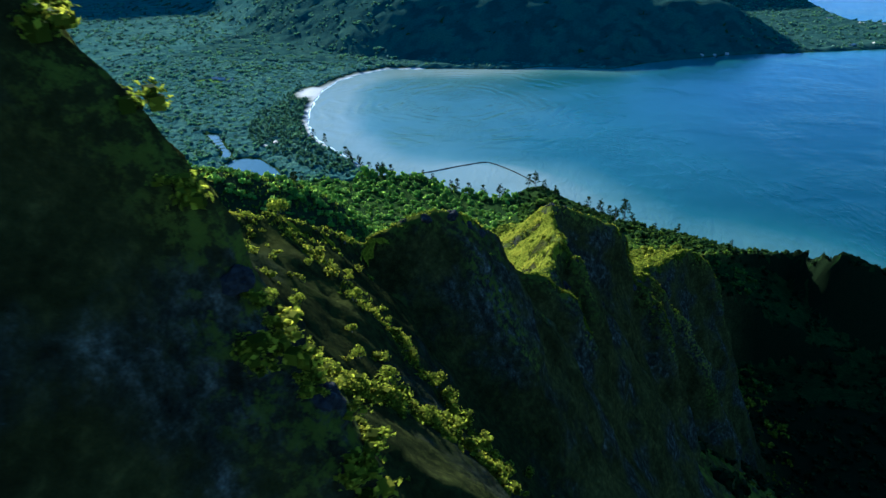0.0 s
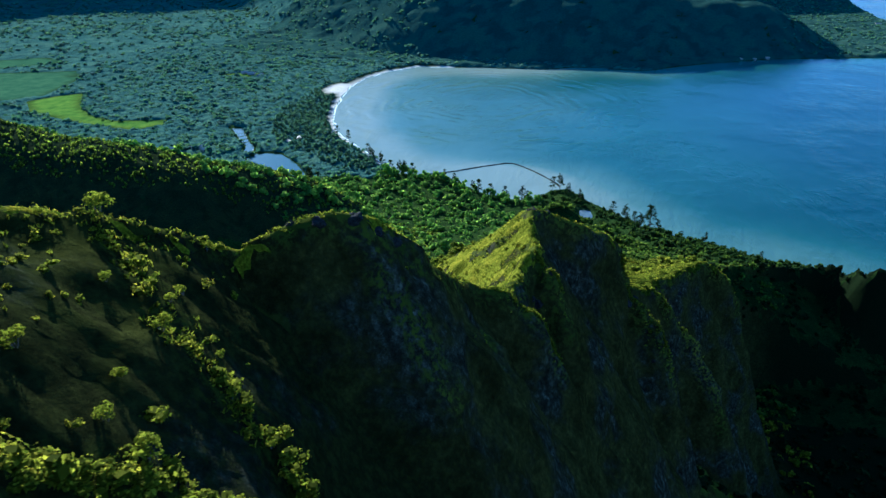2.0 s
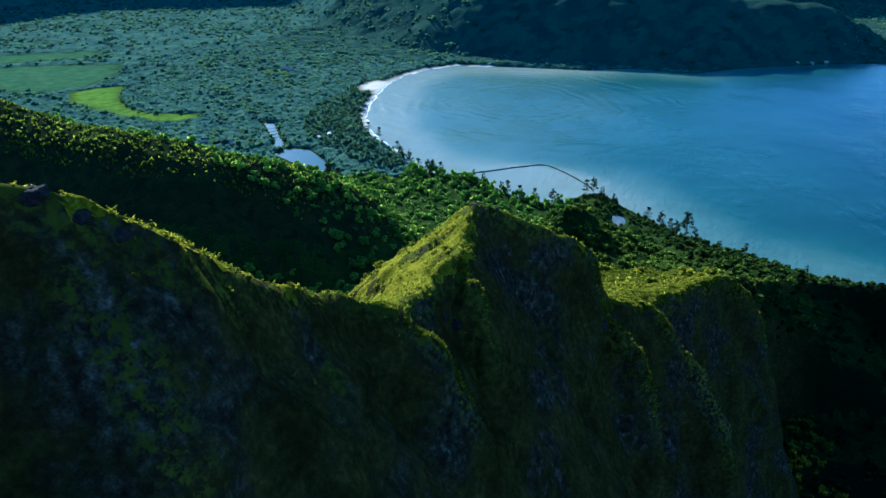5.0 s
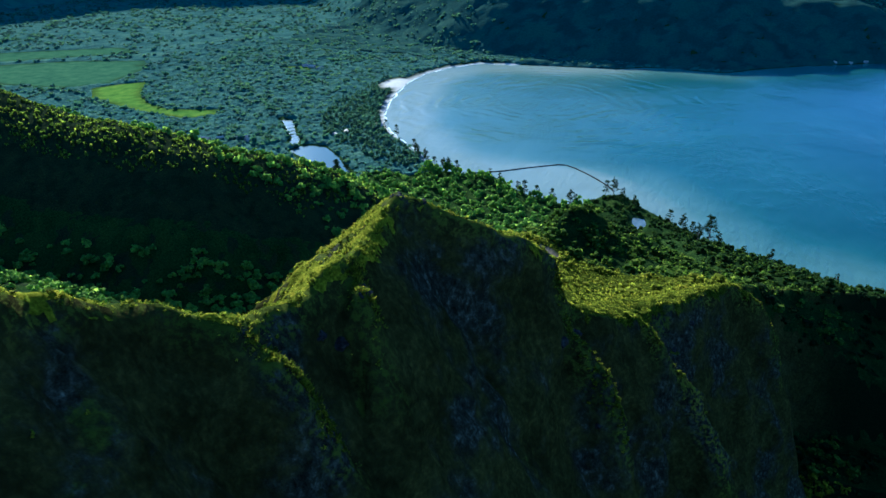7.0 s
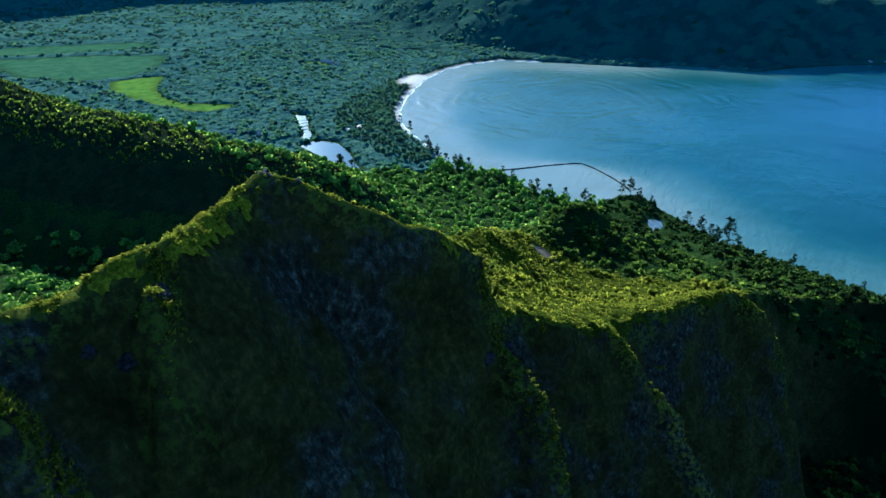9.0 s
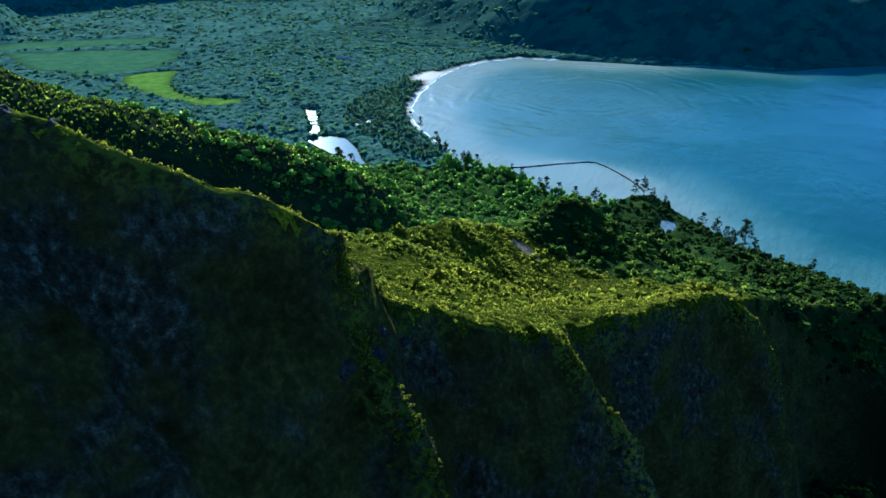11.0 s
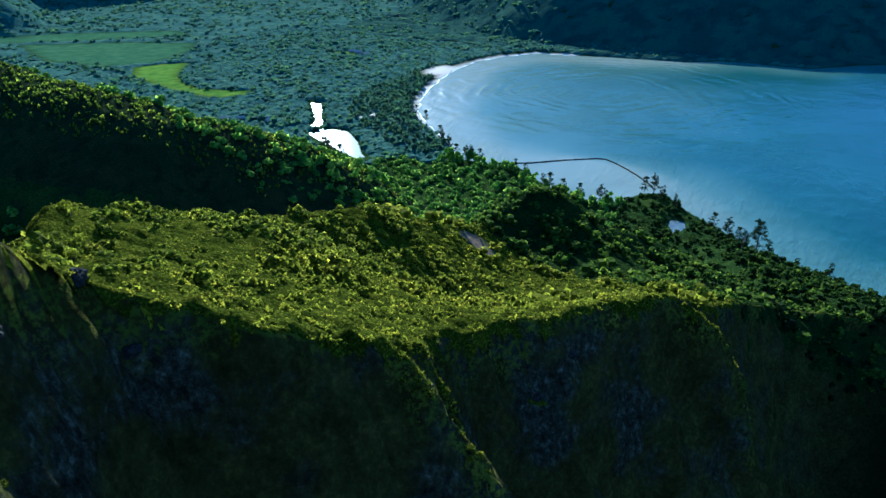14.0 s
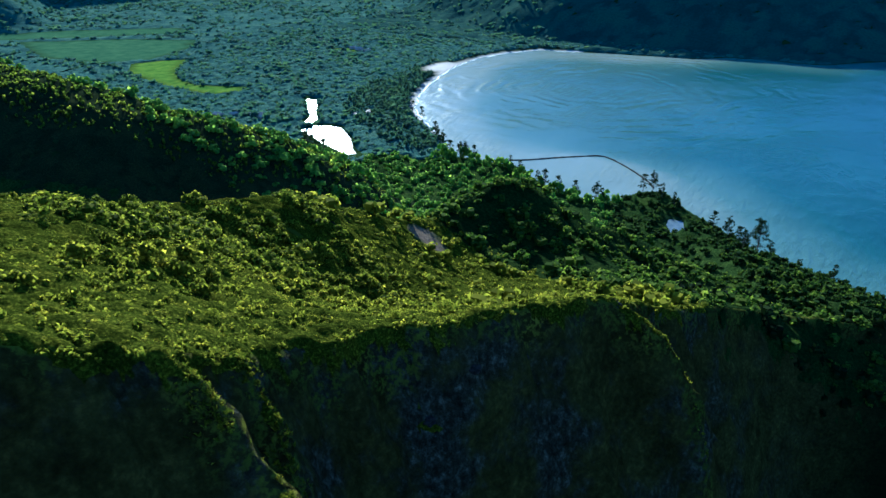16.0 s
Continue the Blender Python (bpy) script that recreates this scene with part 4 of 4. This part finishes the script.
r = (0.7 + 1.7 * rng.uniform(0, 1, x.size) ** 1.6) * (1.2 - 0.75 * front) * (0.7 + 0.4 * clump)
r = np.where(y > 300, (0.55 + 1.7 * rng.uniform(0, 1, x.size) ** 2) * 1.6, r)
close = (y < 310) & (x > -60)
hill = y > 368
low = ~close & ~hill
rear = close & (across < 0.42)
close &= across >= 0.42
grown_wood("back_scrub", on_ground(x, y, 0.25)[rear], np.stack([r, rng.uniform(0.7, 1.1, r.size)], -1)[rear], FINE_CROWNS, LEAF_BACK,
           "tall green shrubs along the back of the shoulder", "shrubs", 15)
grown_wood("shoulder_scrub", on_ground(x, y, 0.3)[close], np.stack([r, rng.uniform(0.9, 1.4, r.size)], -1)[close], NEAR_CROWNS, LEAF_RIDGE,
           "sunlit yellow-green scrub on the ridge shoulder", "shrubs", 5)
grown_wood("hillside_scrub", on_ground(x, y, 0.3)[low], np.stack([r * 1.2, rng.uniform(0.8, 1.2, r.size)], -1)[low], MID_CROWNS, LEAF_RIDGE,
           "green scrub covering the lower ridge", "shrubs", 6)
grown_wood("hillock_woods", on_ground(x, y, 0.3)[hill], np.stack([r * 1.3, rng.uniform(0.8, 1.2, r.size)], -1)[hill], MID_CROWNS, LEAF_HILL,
           "green woods over a steep hillock", "woods", 11)

# low bushes close together on the shoulder and along the crest
x, y, rng = scattered(53, 26000, -72, 70, 20, 375)
more_x, more_y, _ = scattered(54, 11000, -45, 66, 200, 312)
x, y = np.r_[x, more_x], np.r_[y, more_y]
left = np.interp(y, [p[1] for p in BACK], [p[0] for p in BACK])
side = crest_x(y) - x
ok = (ground_tilt(x, y, 1.0) < 1.5) & np.where(y > 198, x > left - 20, (side < 26) & (fbm(x / 6, y / 6, 3, 44) > -0.4)) & ((side > -3.5) | ((y < 76) & (y > 26) & (side > -45) & (fbm(x / 5, y / 3, 3, 87) > 0.3))) & (np.hypot(x + 21, y - 353) > 6)
ok &= (y < 198) | (y > 310) | (x > left + 0.4 * (crest_x(y) - left))
ok &= rng.uniform(0, 1, x.size) < np.where(y > 310, 0.45, np.where(y > 198, 0.4 + 0.6 * smooth(-0.3, 0.1, fbm(x / 4, y / 4, 3, 83)), 0.9))
x, y = x[ok], y[ok]
r = rng.uniform(0.35, 0.95, x.size) * np.where(y > 310, 1.3, np.where(y > 198, 1.0, 0.7))
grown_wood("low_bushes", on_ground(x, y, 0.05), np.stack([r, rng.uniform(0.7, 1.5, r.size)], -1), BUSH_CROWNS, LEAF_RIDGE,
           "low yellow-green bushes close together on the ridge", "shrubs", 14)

# low woods of the cape
x, y, rng = scattered(37, 8000, -110, 330, 470, 800)
ok = clear_of(x, y, [BAY, LAGOON], 4) & (outline_distance(x, y, BAY) < -4) & (ground_z(x, y) < 80) & (x > -35 - 0.12 * (y - 480)) & (rng.uniform(0, 1, x.size) < 0.42)
x, y = x[ok], y[ok]
r = rng.uniform(2.0, 4.6, x.size)
grown_wood("cape_woods", on_ground(x, y, 0.5), np.stack([r, rng.uniform(1.1, 1.7, r.size)], -1), MID_CROWNS, LEAF_CAPE,
           "dark green low woods along the rocky cape", "woods", 9)

# woods below the cliffs, their shade put into a darker leaf colour
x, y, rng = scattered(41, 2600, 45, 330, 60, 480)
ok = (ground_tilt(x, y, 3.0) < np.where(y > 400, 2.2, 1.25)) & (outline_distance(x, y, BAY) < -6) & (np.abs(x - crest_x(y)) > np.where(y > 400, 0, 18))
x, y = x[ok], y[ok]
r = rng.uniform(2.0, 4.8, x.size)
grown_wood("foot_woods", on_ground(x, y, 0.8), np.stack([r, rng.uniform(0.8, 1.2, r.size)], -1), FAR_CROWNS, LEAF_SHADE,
           "woods on the slopes below the cliffs, coloured dark for shade", "woods", 10)

# scrub along the narrow crest and its back
x, y, rng = scattered(23, 6200, -80, 45, 15, 215)
cr, d = ridge(x, y, CREST, 1.0, 1.0)
t = ground_tilt(x, y, 1.0)
z = ground_z(x, y)
seaward = x > crest_x(y)
lush = smooth(-0.1, 0.25, fbm(x / 6, y / 6, 3, 44))
ok = rng.uniform(0, 1, x.size) < np.where(seaward, 0.16 * (y < 74) * (d < 30) * lush ** 2 + 0.05 * (d < 2), 0.3 * lush + 0.05)
x, y, d = x[ok], y[ok], d[ok]
r = rng.uniform(0.35, 1.1, x.size) * np.where(d > 14, 1.5, 1.0)
grown_wood("crest_scrub", on_ground(x, y, 0.15), np.stack([r, rng.uniform(0.7, 1.2, r.size)], -1), BARE_CROWNS, LEAF_RIDGE,
           "low yellow-green shrubs along the knife-edge crest", "shrubs", 7)


# shrubs that follow the ribs of the nearest slope
rng = np.random.default_rng(47)
spots = []
for line, count, wide in ((RIBS[1], 50, 0.9), (RIBS[2], 280, 1.0), (RIBS[0], 60, 0.9), (RIBS[6], 300, 1.0), (RIBS[7], 90, 0.7), (RIBS[8], 30, 0.9), (RIBS[9], 110, 0.6), (RIBS[4], 40, 0.6), (RIBS[5], 24, 0.5)):
    a = np.array(line)
    s = rng.uniform(0.05, 0.95, count) * (len(a) - 1)
    k = s.astype(int)
    p = a[k] + (a[k + 1] - a[k]) * (s - k)[:, None]
    spots.append(p[:, :2] + rng.normal(0, wide, (count, 2)) * (0.5, 1.0))
spots = np.concatenate(spots)
r = (0.3 + 1.2 * rng.uniform(0, 1, len(spots)) ** 1.7) * np.where(spots[:, 1] > 90, 0.42, 1.0)
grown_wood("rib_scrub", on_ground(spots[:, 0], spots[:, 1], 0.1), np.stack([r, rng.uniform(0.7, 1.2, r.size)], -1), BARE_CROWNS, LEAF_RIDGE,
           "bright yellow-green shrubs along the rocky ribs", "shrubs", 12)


# grass on the crest
def grass_tufts(name, count, seed, label):
    rng = np.random.default_rng(seed)
    ys = rng.uniform(20, 320, count)
    cx = crest_x(ys)
    xs = cx + rng.normal(-2.5, 4.5, count) - np.abs(rng.normal(0, 1, count)) * np.where(ys > 200, 14, 3)
    keep = (ground_tilt(xs, ys, 1.0) < 1.35) & (fbm(xs / 5, ys / 5, 3, 71) > -0.35)
    xs, ys = xs[keep], ys[keep]
    line = [np.array(RIBS[k]) for k in rng.choice([1, 2, 4, 5, 6, 7, 8, 9], count // 4)]
    s = rng.uniform(0, 1, len(line))
    extra = np.array([a[0] + (a[1] - a[0]) * t * 2 if t < 0.5 else a[1] + (a[2] - a[1]) * (t * 2 - 1) for a, t in zip(line, s)])
    xs = np.r_[xs, extra[:, 0] + rng.normal(0, 0.7, len(line))]
    ys = np.r_[ys, extra[:, 1] + rng.normal(0, 0.9, len(line))]
    n = len(xs)
    zs = ground_z(xs, ys) - 0.05
    blades = 5
    base = np.repeat(np.stack([xs, ys, zs], -1), blades, 0) + rng.normal(0, 0.14, (n * blades, 3)) * (1, 1, 0)
    a = rng.uniform(0, 2 * np.pi, n * blades)
    lean = np.stack([np.cos(a), np.sin(a), 0 * a], -1)
    wide = np.stack([-np.sin(a), np.cos(a), 0 * a], -1) * 0.06
    tall = rng.uniform(0.2, 0.55, (n * blades, 1))
    mid = base + lean * tall * 0.25 + np.array((0, 0, 1.0)) * tall * 0.7
    top = base + lean * tall * 0.75 + np.array((0, 0, 1.0)) * tall * 0.95
    v = np.stack([base - wide, base + wide, mid + wide * 0.8, top, mid - wide * 0.8], 1).reshape(-1, 3)
    me = sheet(name, v, np.arange(len(v)).reshape(-1, 5), GRASS)
    write_mask(me, "tone", np.repeat(rng.uniform(0, 1, n), blades * 5))
    return tagged(new(name, me), label, "grass", kind="stuff")


grass_tufts("crest_grass", 7000, 29, "dry yellow-green grass along the sunlit crest")


# ---- single trees, shrubs and rocks ----
def limb(bm, a, b, r0, r1, sides=6):
    """A tapered round limb from a to b, added to bm."""
    a, b = Vector(a), Vector(b)
    turn = (b - a).to_track_quat("Z", "Y").to_matrix()
    rings = []
    for p, r in ((a, r0), (a.lerp(b, 0.5) + Vector((r0, -r0, 0)) * 0.4, (r0 + r1) / 2), (b, r1)):
        rings.append([bm.verts.new(p + turn @ Vector((math.cos(k * 2 * math.pi / sides) * r, math.sin(k * 2 * math.pi / sides) * r, 0))) for k in range(sides)])
    for low, high in zip(rings, rings[1:]):
        for k in range(sides):
            bm.faces.new((low[k], low[(k + 1) % sides], high[(k + 1) % sides], high[k]))
    bm.faces.new(rings[-1])


def crown_part(name, corners, mat, parent):
    me = sheet(name, corners, np.arange(len(corners)).reshape(-1, 4), mat)
    write_mask(me, "tone", np.full(len(corners), 0.5))
    ob = new(name, me)
    ob.parent = parent
    return ob


def ironwood(seed, tall, wide):
    """A shore tree with a leaning trunk, rising limbs and airy tufts."""
    rng = np.random.default_rng(seed)
    root = new("ironwood_tree")
    bm = bmesh.new()
    limb(bm, (0, 0, -1.0), (0.4, 0.2, tall * 0.5), tall * 0.022, tall * 0.014, 7)
    limb(bm, (0.4, 0.2, tall * 0.5), (0.2, 0.5, tall * 0.97), tall * 0.014, tall * 0.003, 6)
    tufts = []
    for k in range(34):
        h = rng.uniform(0.12, 0.97)
        reach = wide * (1.0 - 0.8 * h) * rng.uniform(0.4, 1.15)
        a = rng.uniform(0, 2 * math.pi)
        foot = Vector((0.4 * h, 0.3 * h, tall * h))
        tip_ = foot + Vector((math.cos(a) * reach, math.sin(a) * reach, tall * rng.uniform(0.04, 0.12)))
        limb(bm, foot, tip_, tall * 0.005, tall * 0.0015, 4)
        tuft = crown_template(seed * 50 + k, 56, 0.15, 4, 0.8, 0.6) * (tall * rng.uniform(0.085, 0.14))
        tufts.append(tuft + np.array(tip_) - (0, 0, tall * 0.03))
        tufts.append(tuft[:32] * 0.8 + np.array(foot.lerp(tip_, 0.55)) - (0, 0, tall * 0.02))
    part("trunk", bm, BARK, root)
    crown_part("crown", np.concatenate(tufts), LEAF_IRON, root)
    return root


SHORE_TREES = [(-58, 796, 15), (-50, 800, 18), (-38, 782, 13), (-24, 770, 12), (14, 736, 15), (27, 720, 18), (36, 708, 14), (42, 688, 17), (52, 690, 26), (60, 692, 13),
               (-88, 752, 17), (-82, 748, 13), (-108, 754, 14), (-125, 757, 14), (-140, 762, 16), (-148, 764, 13), (-176, 786, 12), (-190, 794, 12), (-232, 798, 15), (-243, 799, 18),
               (-250, 800, 17), (-262, 800, 16), (-280, 818, 19), (-300, 838, 17), (-312, 858, 15), (-360, 908, 15), (-386, 928, 14), (100, 645, 12), (80, 660, 9), (150, 640, 10),
               (-270, 590, 14), (-277, 602, 16), (-284, 614, 17), (-262, 576, 13), (-292, 628, 18), (-268, 606, 15), (-300, 640, 16), (-322, 690, 17), (-336, 704, 15), (-352, 716, 14), (-310, 668, 18)]
models = [ironwood(k, 1.0 * t, w) for k, (t, w) in enumerate(((26, 8.5), (18, 6.2), (15, 5.6), (13, 5.0)))]
heights = (26, 18, 15, 13)
used = set()
for k, (x, y, tall) in enumerate(SHORE_TREES):
    n = min(range(4), key=lambda i: abs(heights[i] - tall))
    z = float(ground_z(np.array(x * 1.0), np.array(y * 1.0)))
    m = pose(x, y, max(z, 0.3), 0, 0, 67 * k)
    if n in used:
        tree = copy_thing(models[n], m)
        tree.scale = (tall / heights[n],) * 3
    else:
        used.add(n)
        tree = models[n]
        tree.matrix_world = m
    tagged(tree, "tall dark airy ironwood tree on the low shore" if tall > 15 else "small dark ironwood tree by the water", "tree", "trees along the shore")


def crest_shrub(seed, wide):
    """A small spreading shrub with several stems."""
    rng = np.random.default_rng(seed)
    root = new("crest_shrub")
    bm = bmesh.new()
    for k in range(4):
        a = k * 1.6 + rng.uniform(-0.3, 0.3)
        limb(bm, (0.05 * math.cos(a), 0.05 * math.sin(a), -0.4), (wide * 0.4 * math.cos(a), wide * 0.4 * math.sin(a), wide * 0.8), wide * 0.04, wide * 0.012, 5)
    part("stems", bm, BARK, root)
    crown_part("crown", crown_template(seed + 500, 260, 0.12, 9, 1.0, 0.62) * wide + (0, 0, wide * 0.25), LEAF_RIDGE, root)
    return root


shrub_models = [crest_shrub(1, 1.25), crest_shrub(2, 0.9), crest_shrub(3, 1.0), crest_shrub(4, 0.8)]
SHRUBS = [(-32.8, 66.3, 1.15), (-36, 57, 0.8), (-34, 61.5, 0.7), (-30, 70, 0.6), (-28, 74, 0.55), (-26, 58, 0.7), (-23, 61, 0.6), (-24, 64, 0.75), (-21, 57, 0.8), (-18.5, 60, 0.6), (-16, 57, 0.9),
          (-19, 50, 0.8), (-14.5, 45.5, 1.1), (-17, 46, 0.9), (-11, 44, 0.8), (-12.5, 56, 0.6), (-27, 47, 1.0), (-31, 50, 0.9), (-22, 46, 0.9), (-16, 25, 0.7), (-18.5, 27, 0.6), (-13, 24.5, 0.55),
          (-8, 130, 0.7), (-9.5, 134, 1.0), (-6, 138, 0.8), (-12, 128, 1.0), (-8.2, 210.2, 1.5), (-13, 213, 1.2), (-18, 216, 1.4), (-3, 206, 1.1), (44, 281, 1.3), (39, 272, 1.0), (33, 268, 1.5), (28, 262, 1.2),
          (-26, 300, 1.2), (-31, 292, 1.3), (18, 238, 0.9), (12, 226, 0.8), (47, 287, 0.9), (-38, 250, 1.4), (-34, 260, 1.2), (-33, 272, 1.3)]
used = set()
for k, (x, y, s) in enumerate(SHRUBS):
    n = k % 4
    m = pose(x, y, float(ground_z(np.array(x * 1.0), np.array(y * 1.0))), 0, 0, 97 * k)
    shrub = shrub_models[n] if n not in used else copy_thing(shrub_models[n], m)
    used.add(n)
    shrub.matrix_world = m @ Matrix.Diagonal((s, s, s, 1))
    tagged(shrub, "sunlit yellow-green shrub on the ridge crest" if x > -40 and y < 170 else "rounded green shrub on the ridge shoulder", "shrub", "shrubs on the ridge")


def outcrop(seed):
    """A weathered block of dark lava rock."""
    rng = np.random.default_rng(seed)
    bm = bmesh.new()
    bmesh.ops.create_icosphere(bm, subdivisions=3, radius=1.0)
    off = Vector(rng.uniform(-50, 50, 3))
    for v in bm.verts:
        c = v.co.normalized()
        step = 0.45 * noise.noise(c * 1.3 + off) + 0.22 * noise.noise(c * 3.1 + off) + 0.1 * noise.noise(c * 7 + off)
        v.co = c * (1 + step)
        v.co.z = round(v.co.z * 3.2) / 3.2 * 0.55 + v.co.z * 0.45
    me = bpy.data.meshes.new("rock_outcrop")
    bm.to_mesh(me)
    bm.free()
    me.materials.append(STONE)
    return new("rock_outcrop", me)


rock_models = [outcrop(k) for k in range(4)]
ROCKS = [(-19.5, 82, 1.2), (-16.5, 85, 1.3), (-14.5, 86.5, 1.2), (-22, 81, 0.9), (-13, 88.5, 1.1), (-6, 162, 1.6), (-3, 164, 1.3), (0.5, 138, 1.5), (-0.5, 134, 1.6), (17.5, 177, 2.0), (18.5, 181, 2.2),
         (16, 186, 1.8), (-25, 307, 2.2), (-22, 309, 1.8), (-28, 305, 1.4), (36, 257, 1.6), (40, 264, 1.4), (44, 273, 1.2), (52, 293, 1.8), (57, 295, 1.6), (8, 199, 1.8), (11, 201, 1.5), (-17, 22.3, 1.1),
         (-21, 21.5, 1.6), (-13, 22, 1.0), (-9.6, 21.5, 1.1), (-26, 22, 2.0), (-7, 116, 1.2), (-1.5, 131, 1.3), (1.5, 137, 1.2), (26, 174, 1.3)]
used = set()
for k, (x, y, s) in enumerate(ROCKS):
    n = k % 4
    z = float(ground_z(np.array(x * 1.0), np.array(y * 1.0)))
    m = pose(x, y, z - 0.35 * s, 8 * (k % 3), -7 * (k % 4), 71 * k)
    rock = rock_models[n] if n not in used else copy_thing(rock_models[n], m)
    used.add(n)
    rock.matrix_world = m @ Matrix.Diagonal((s * 0.75, s * 0.6, s * 0.5, 1))
    tagged(rock, "dark weathered lava rock jutting from the ridge", "rock", "rocks on the ridge")


# ---- the fishpond wall, the surf, the houses ----
def stone_wall(name, line, wide, tall):
    """A low rubble wall along a line, of rough uneven courses."""
    rng = np.random.default_rng(5)
    bm = bmesh.new()
    last = None
    for (ax, ay), (bx, by) in zip(line, line[1:]):
        n = max(2, int(math.hypot(bx - ax, by - ay) / 1.6))
        px, py = -(by - ay) / math.hypot(bx - ax, by - ay), (bx - ax) / math.hypot(bx - ax, by - ay)
        for k in range(n):
            x, y = ax + (bx - ax) * k / n, ay + (by - ay) * k / n
            w, h = wide * rng.uniform(0.7, 1.25), tall * rng.uniform(0.65, 1.2)
            ring = [bm.verts.new((x + px * a * w, y + py * a * w, b)) for a, b in ((-1.5, -1.5), (-0.8, h * 0.8), (0.1, h), (0.8, h * 0.7), (1.5, -1.5))]
            if last:
                for i in range(4):
                    bm.faces.new((last[i], last[i + 1], ring[i + 1], ring[i]))
            last = ring
    return tagged(part(name, bm, STONE, None), "low dark stone wall enclosing an old fishpond", "wall")


stone_wall("fishpond_wall", [(-224, 806), (-208, 814), (-187, 826), (-156, 852), (-128, 872), (-119, 874), (-108, 868), (-93, 856), (-76, 840), (-58, 820), (-50, 806)], 1.0, 0.9)


def surf(name, line, seed, wide, label):
    """An uneven ribbon of foam that lies on the water along a shore."""
    rng = np.random.default_rng(seed)
    pts = []
    for (ax, ay), (bx, by) in zip(line, line[1:]):
        n = max(2, int(math.hypot(bx - ax, by - ay) / 3))
        pts += [(ax + (bx - ax) * k / n, ay + (by - ay) * k / n) for k in range(n)]
    pts = np.array(pts)
    way = np.gradient(pts, axis=0)
    way /= np.linalg.norm(way, axis=1)[:, None]
    side = np.stack([way[:, 1], -way[:, 0]], -1)
    s = np.arange(len(pts)) * 1.0
    a = 1.5 * soft_noise(s / 5, s * 0, seed)[:, None]
    w = np.clip(wide * (0.75 + 0.7 * soft_noise(s / 3.5, s * 0 + 9, seed) + 0.35 * soft_noise(s, s * 0 + 4, seed)), 0.15, 9)[:, None]
    v = np.concatenate([np.c_[pts + side * a, np.full(len(pts), 0.12)], np.c_[pts + side * (a + w), np.full(len(pts), 0.12)]])
    n = len(pts)
    i = np.arange(n - 1)
    ob = new(name, sheet(name, v, np.stack([i, i + 1, i + 1 + n, i + n], -1), FOAM))
    return tagged(ob, label, "surf", kind="structure")


WEST = [p for p in BAY if p[0] < -285 and 830 < p[1] < 1403]
surf("surf_line", WEST, 3, 1.5, "white foam where small waves reach the beach")


def house(x, y, turn, long_, wide, tall):
    """A small gabled house."""
    root = new("house")
    bm = bmesh.new()
    bmesh.ops.create_cube(bm, size=1, matrix=Matrix.Translation((0, 0, tall / 2 - 0.3)) @ Matrix.Diagonal((long_, wide, tall + 0.6, 1)))
    part("wall", bm, WALL, root)
    bm = bmesh.new()
    a, b, h = long_ / 2 + 0.6, wide / 2 + 0.7, wide * 0.28
    low = [bm.verts.new(p) for p in ((-a, -b, tall), (a, -b, tall), (a, b, tall), (-a, b, tall))]
    top = [bm.verts.new(p) for p in ((-a, 0, tall + h), (a, 0, tall + h))]
    for f in ((low[0], low[1], top[1], top[0]), (low[2], low[3], top[0], top[1]), (low[1], low[2], top[1]), (low[3], low[0], top[0]), tuple(reversed(low))):
        bm.faces.new(f)
    part("roof", bm, ROOF, root, "pale metal roof")
    for k in (-0.28, 0.28):
        bm = bmesh.new()
        bmesh.ops.create_cube(bm, size=1, matrix=Matrix.Translation((k * long_, -wide / 2 - 0.02, tall * 0.55)) @ Matrix.Diagonal((1.2, 0.1, 1.1, 1)))
        part("window", bm, STONE, root)
    z = float(ground_z(np.array(x * 1.0), np.array(y * 1.0)))
    root.matrix_world = pose(x, y, z, 0, 0, turn)
    return tagged(root, "small pale house with a metal gable roof among trees", "house", "houses in the valley")


for k, (x, y, s) in enumerate(((-590, 795, 12), (-545, 815, 14), (-532, 812, 11), (-428, 890, 8), (-436, 873, 7), (-690, 1236, 13), (-708, 1240, 11), (-668, 1228, 12), (242, 1612, 7),
                               (270, 1622, 6), (298, 1640, 7), (586, 1765, 14), (640, 1790, 12), (700, 2080, 14), (745, 2060, 12), (640, 2150, 14), (-575, 806, 9))):
    house(x, y, 37 * k, s, s * 0.65, 3.2)
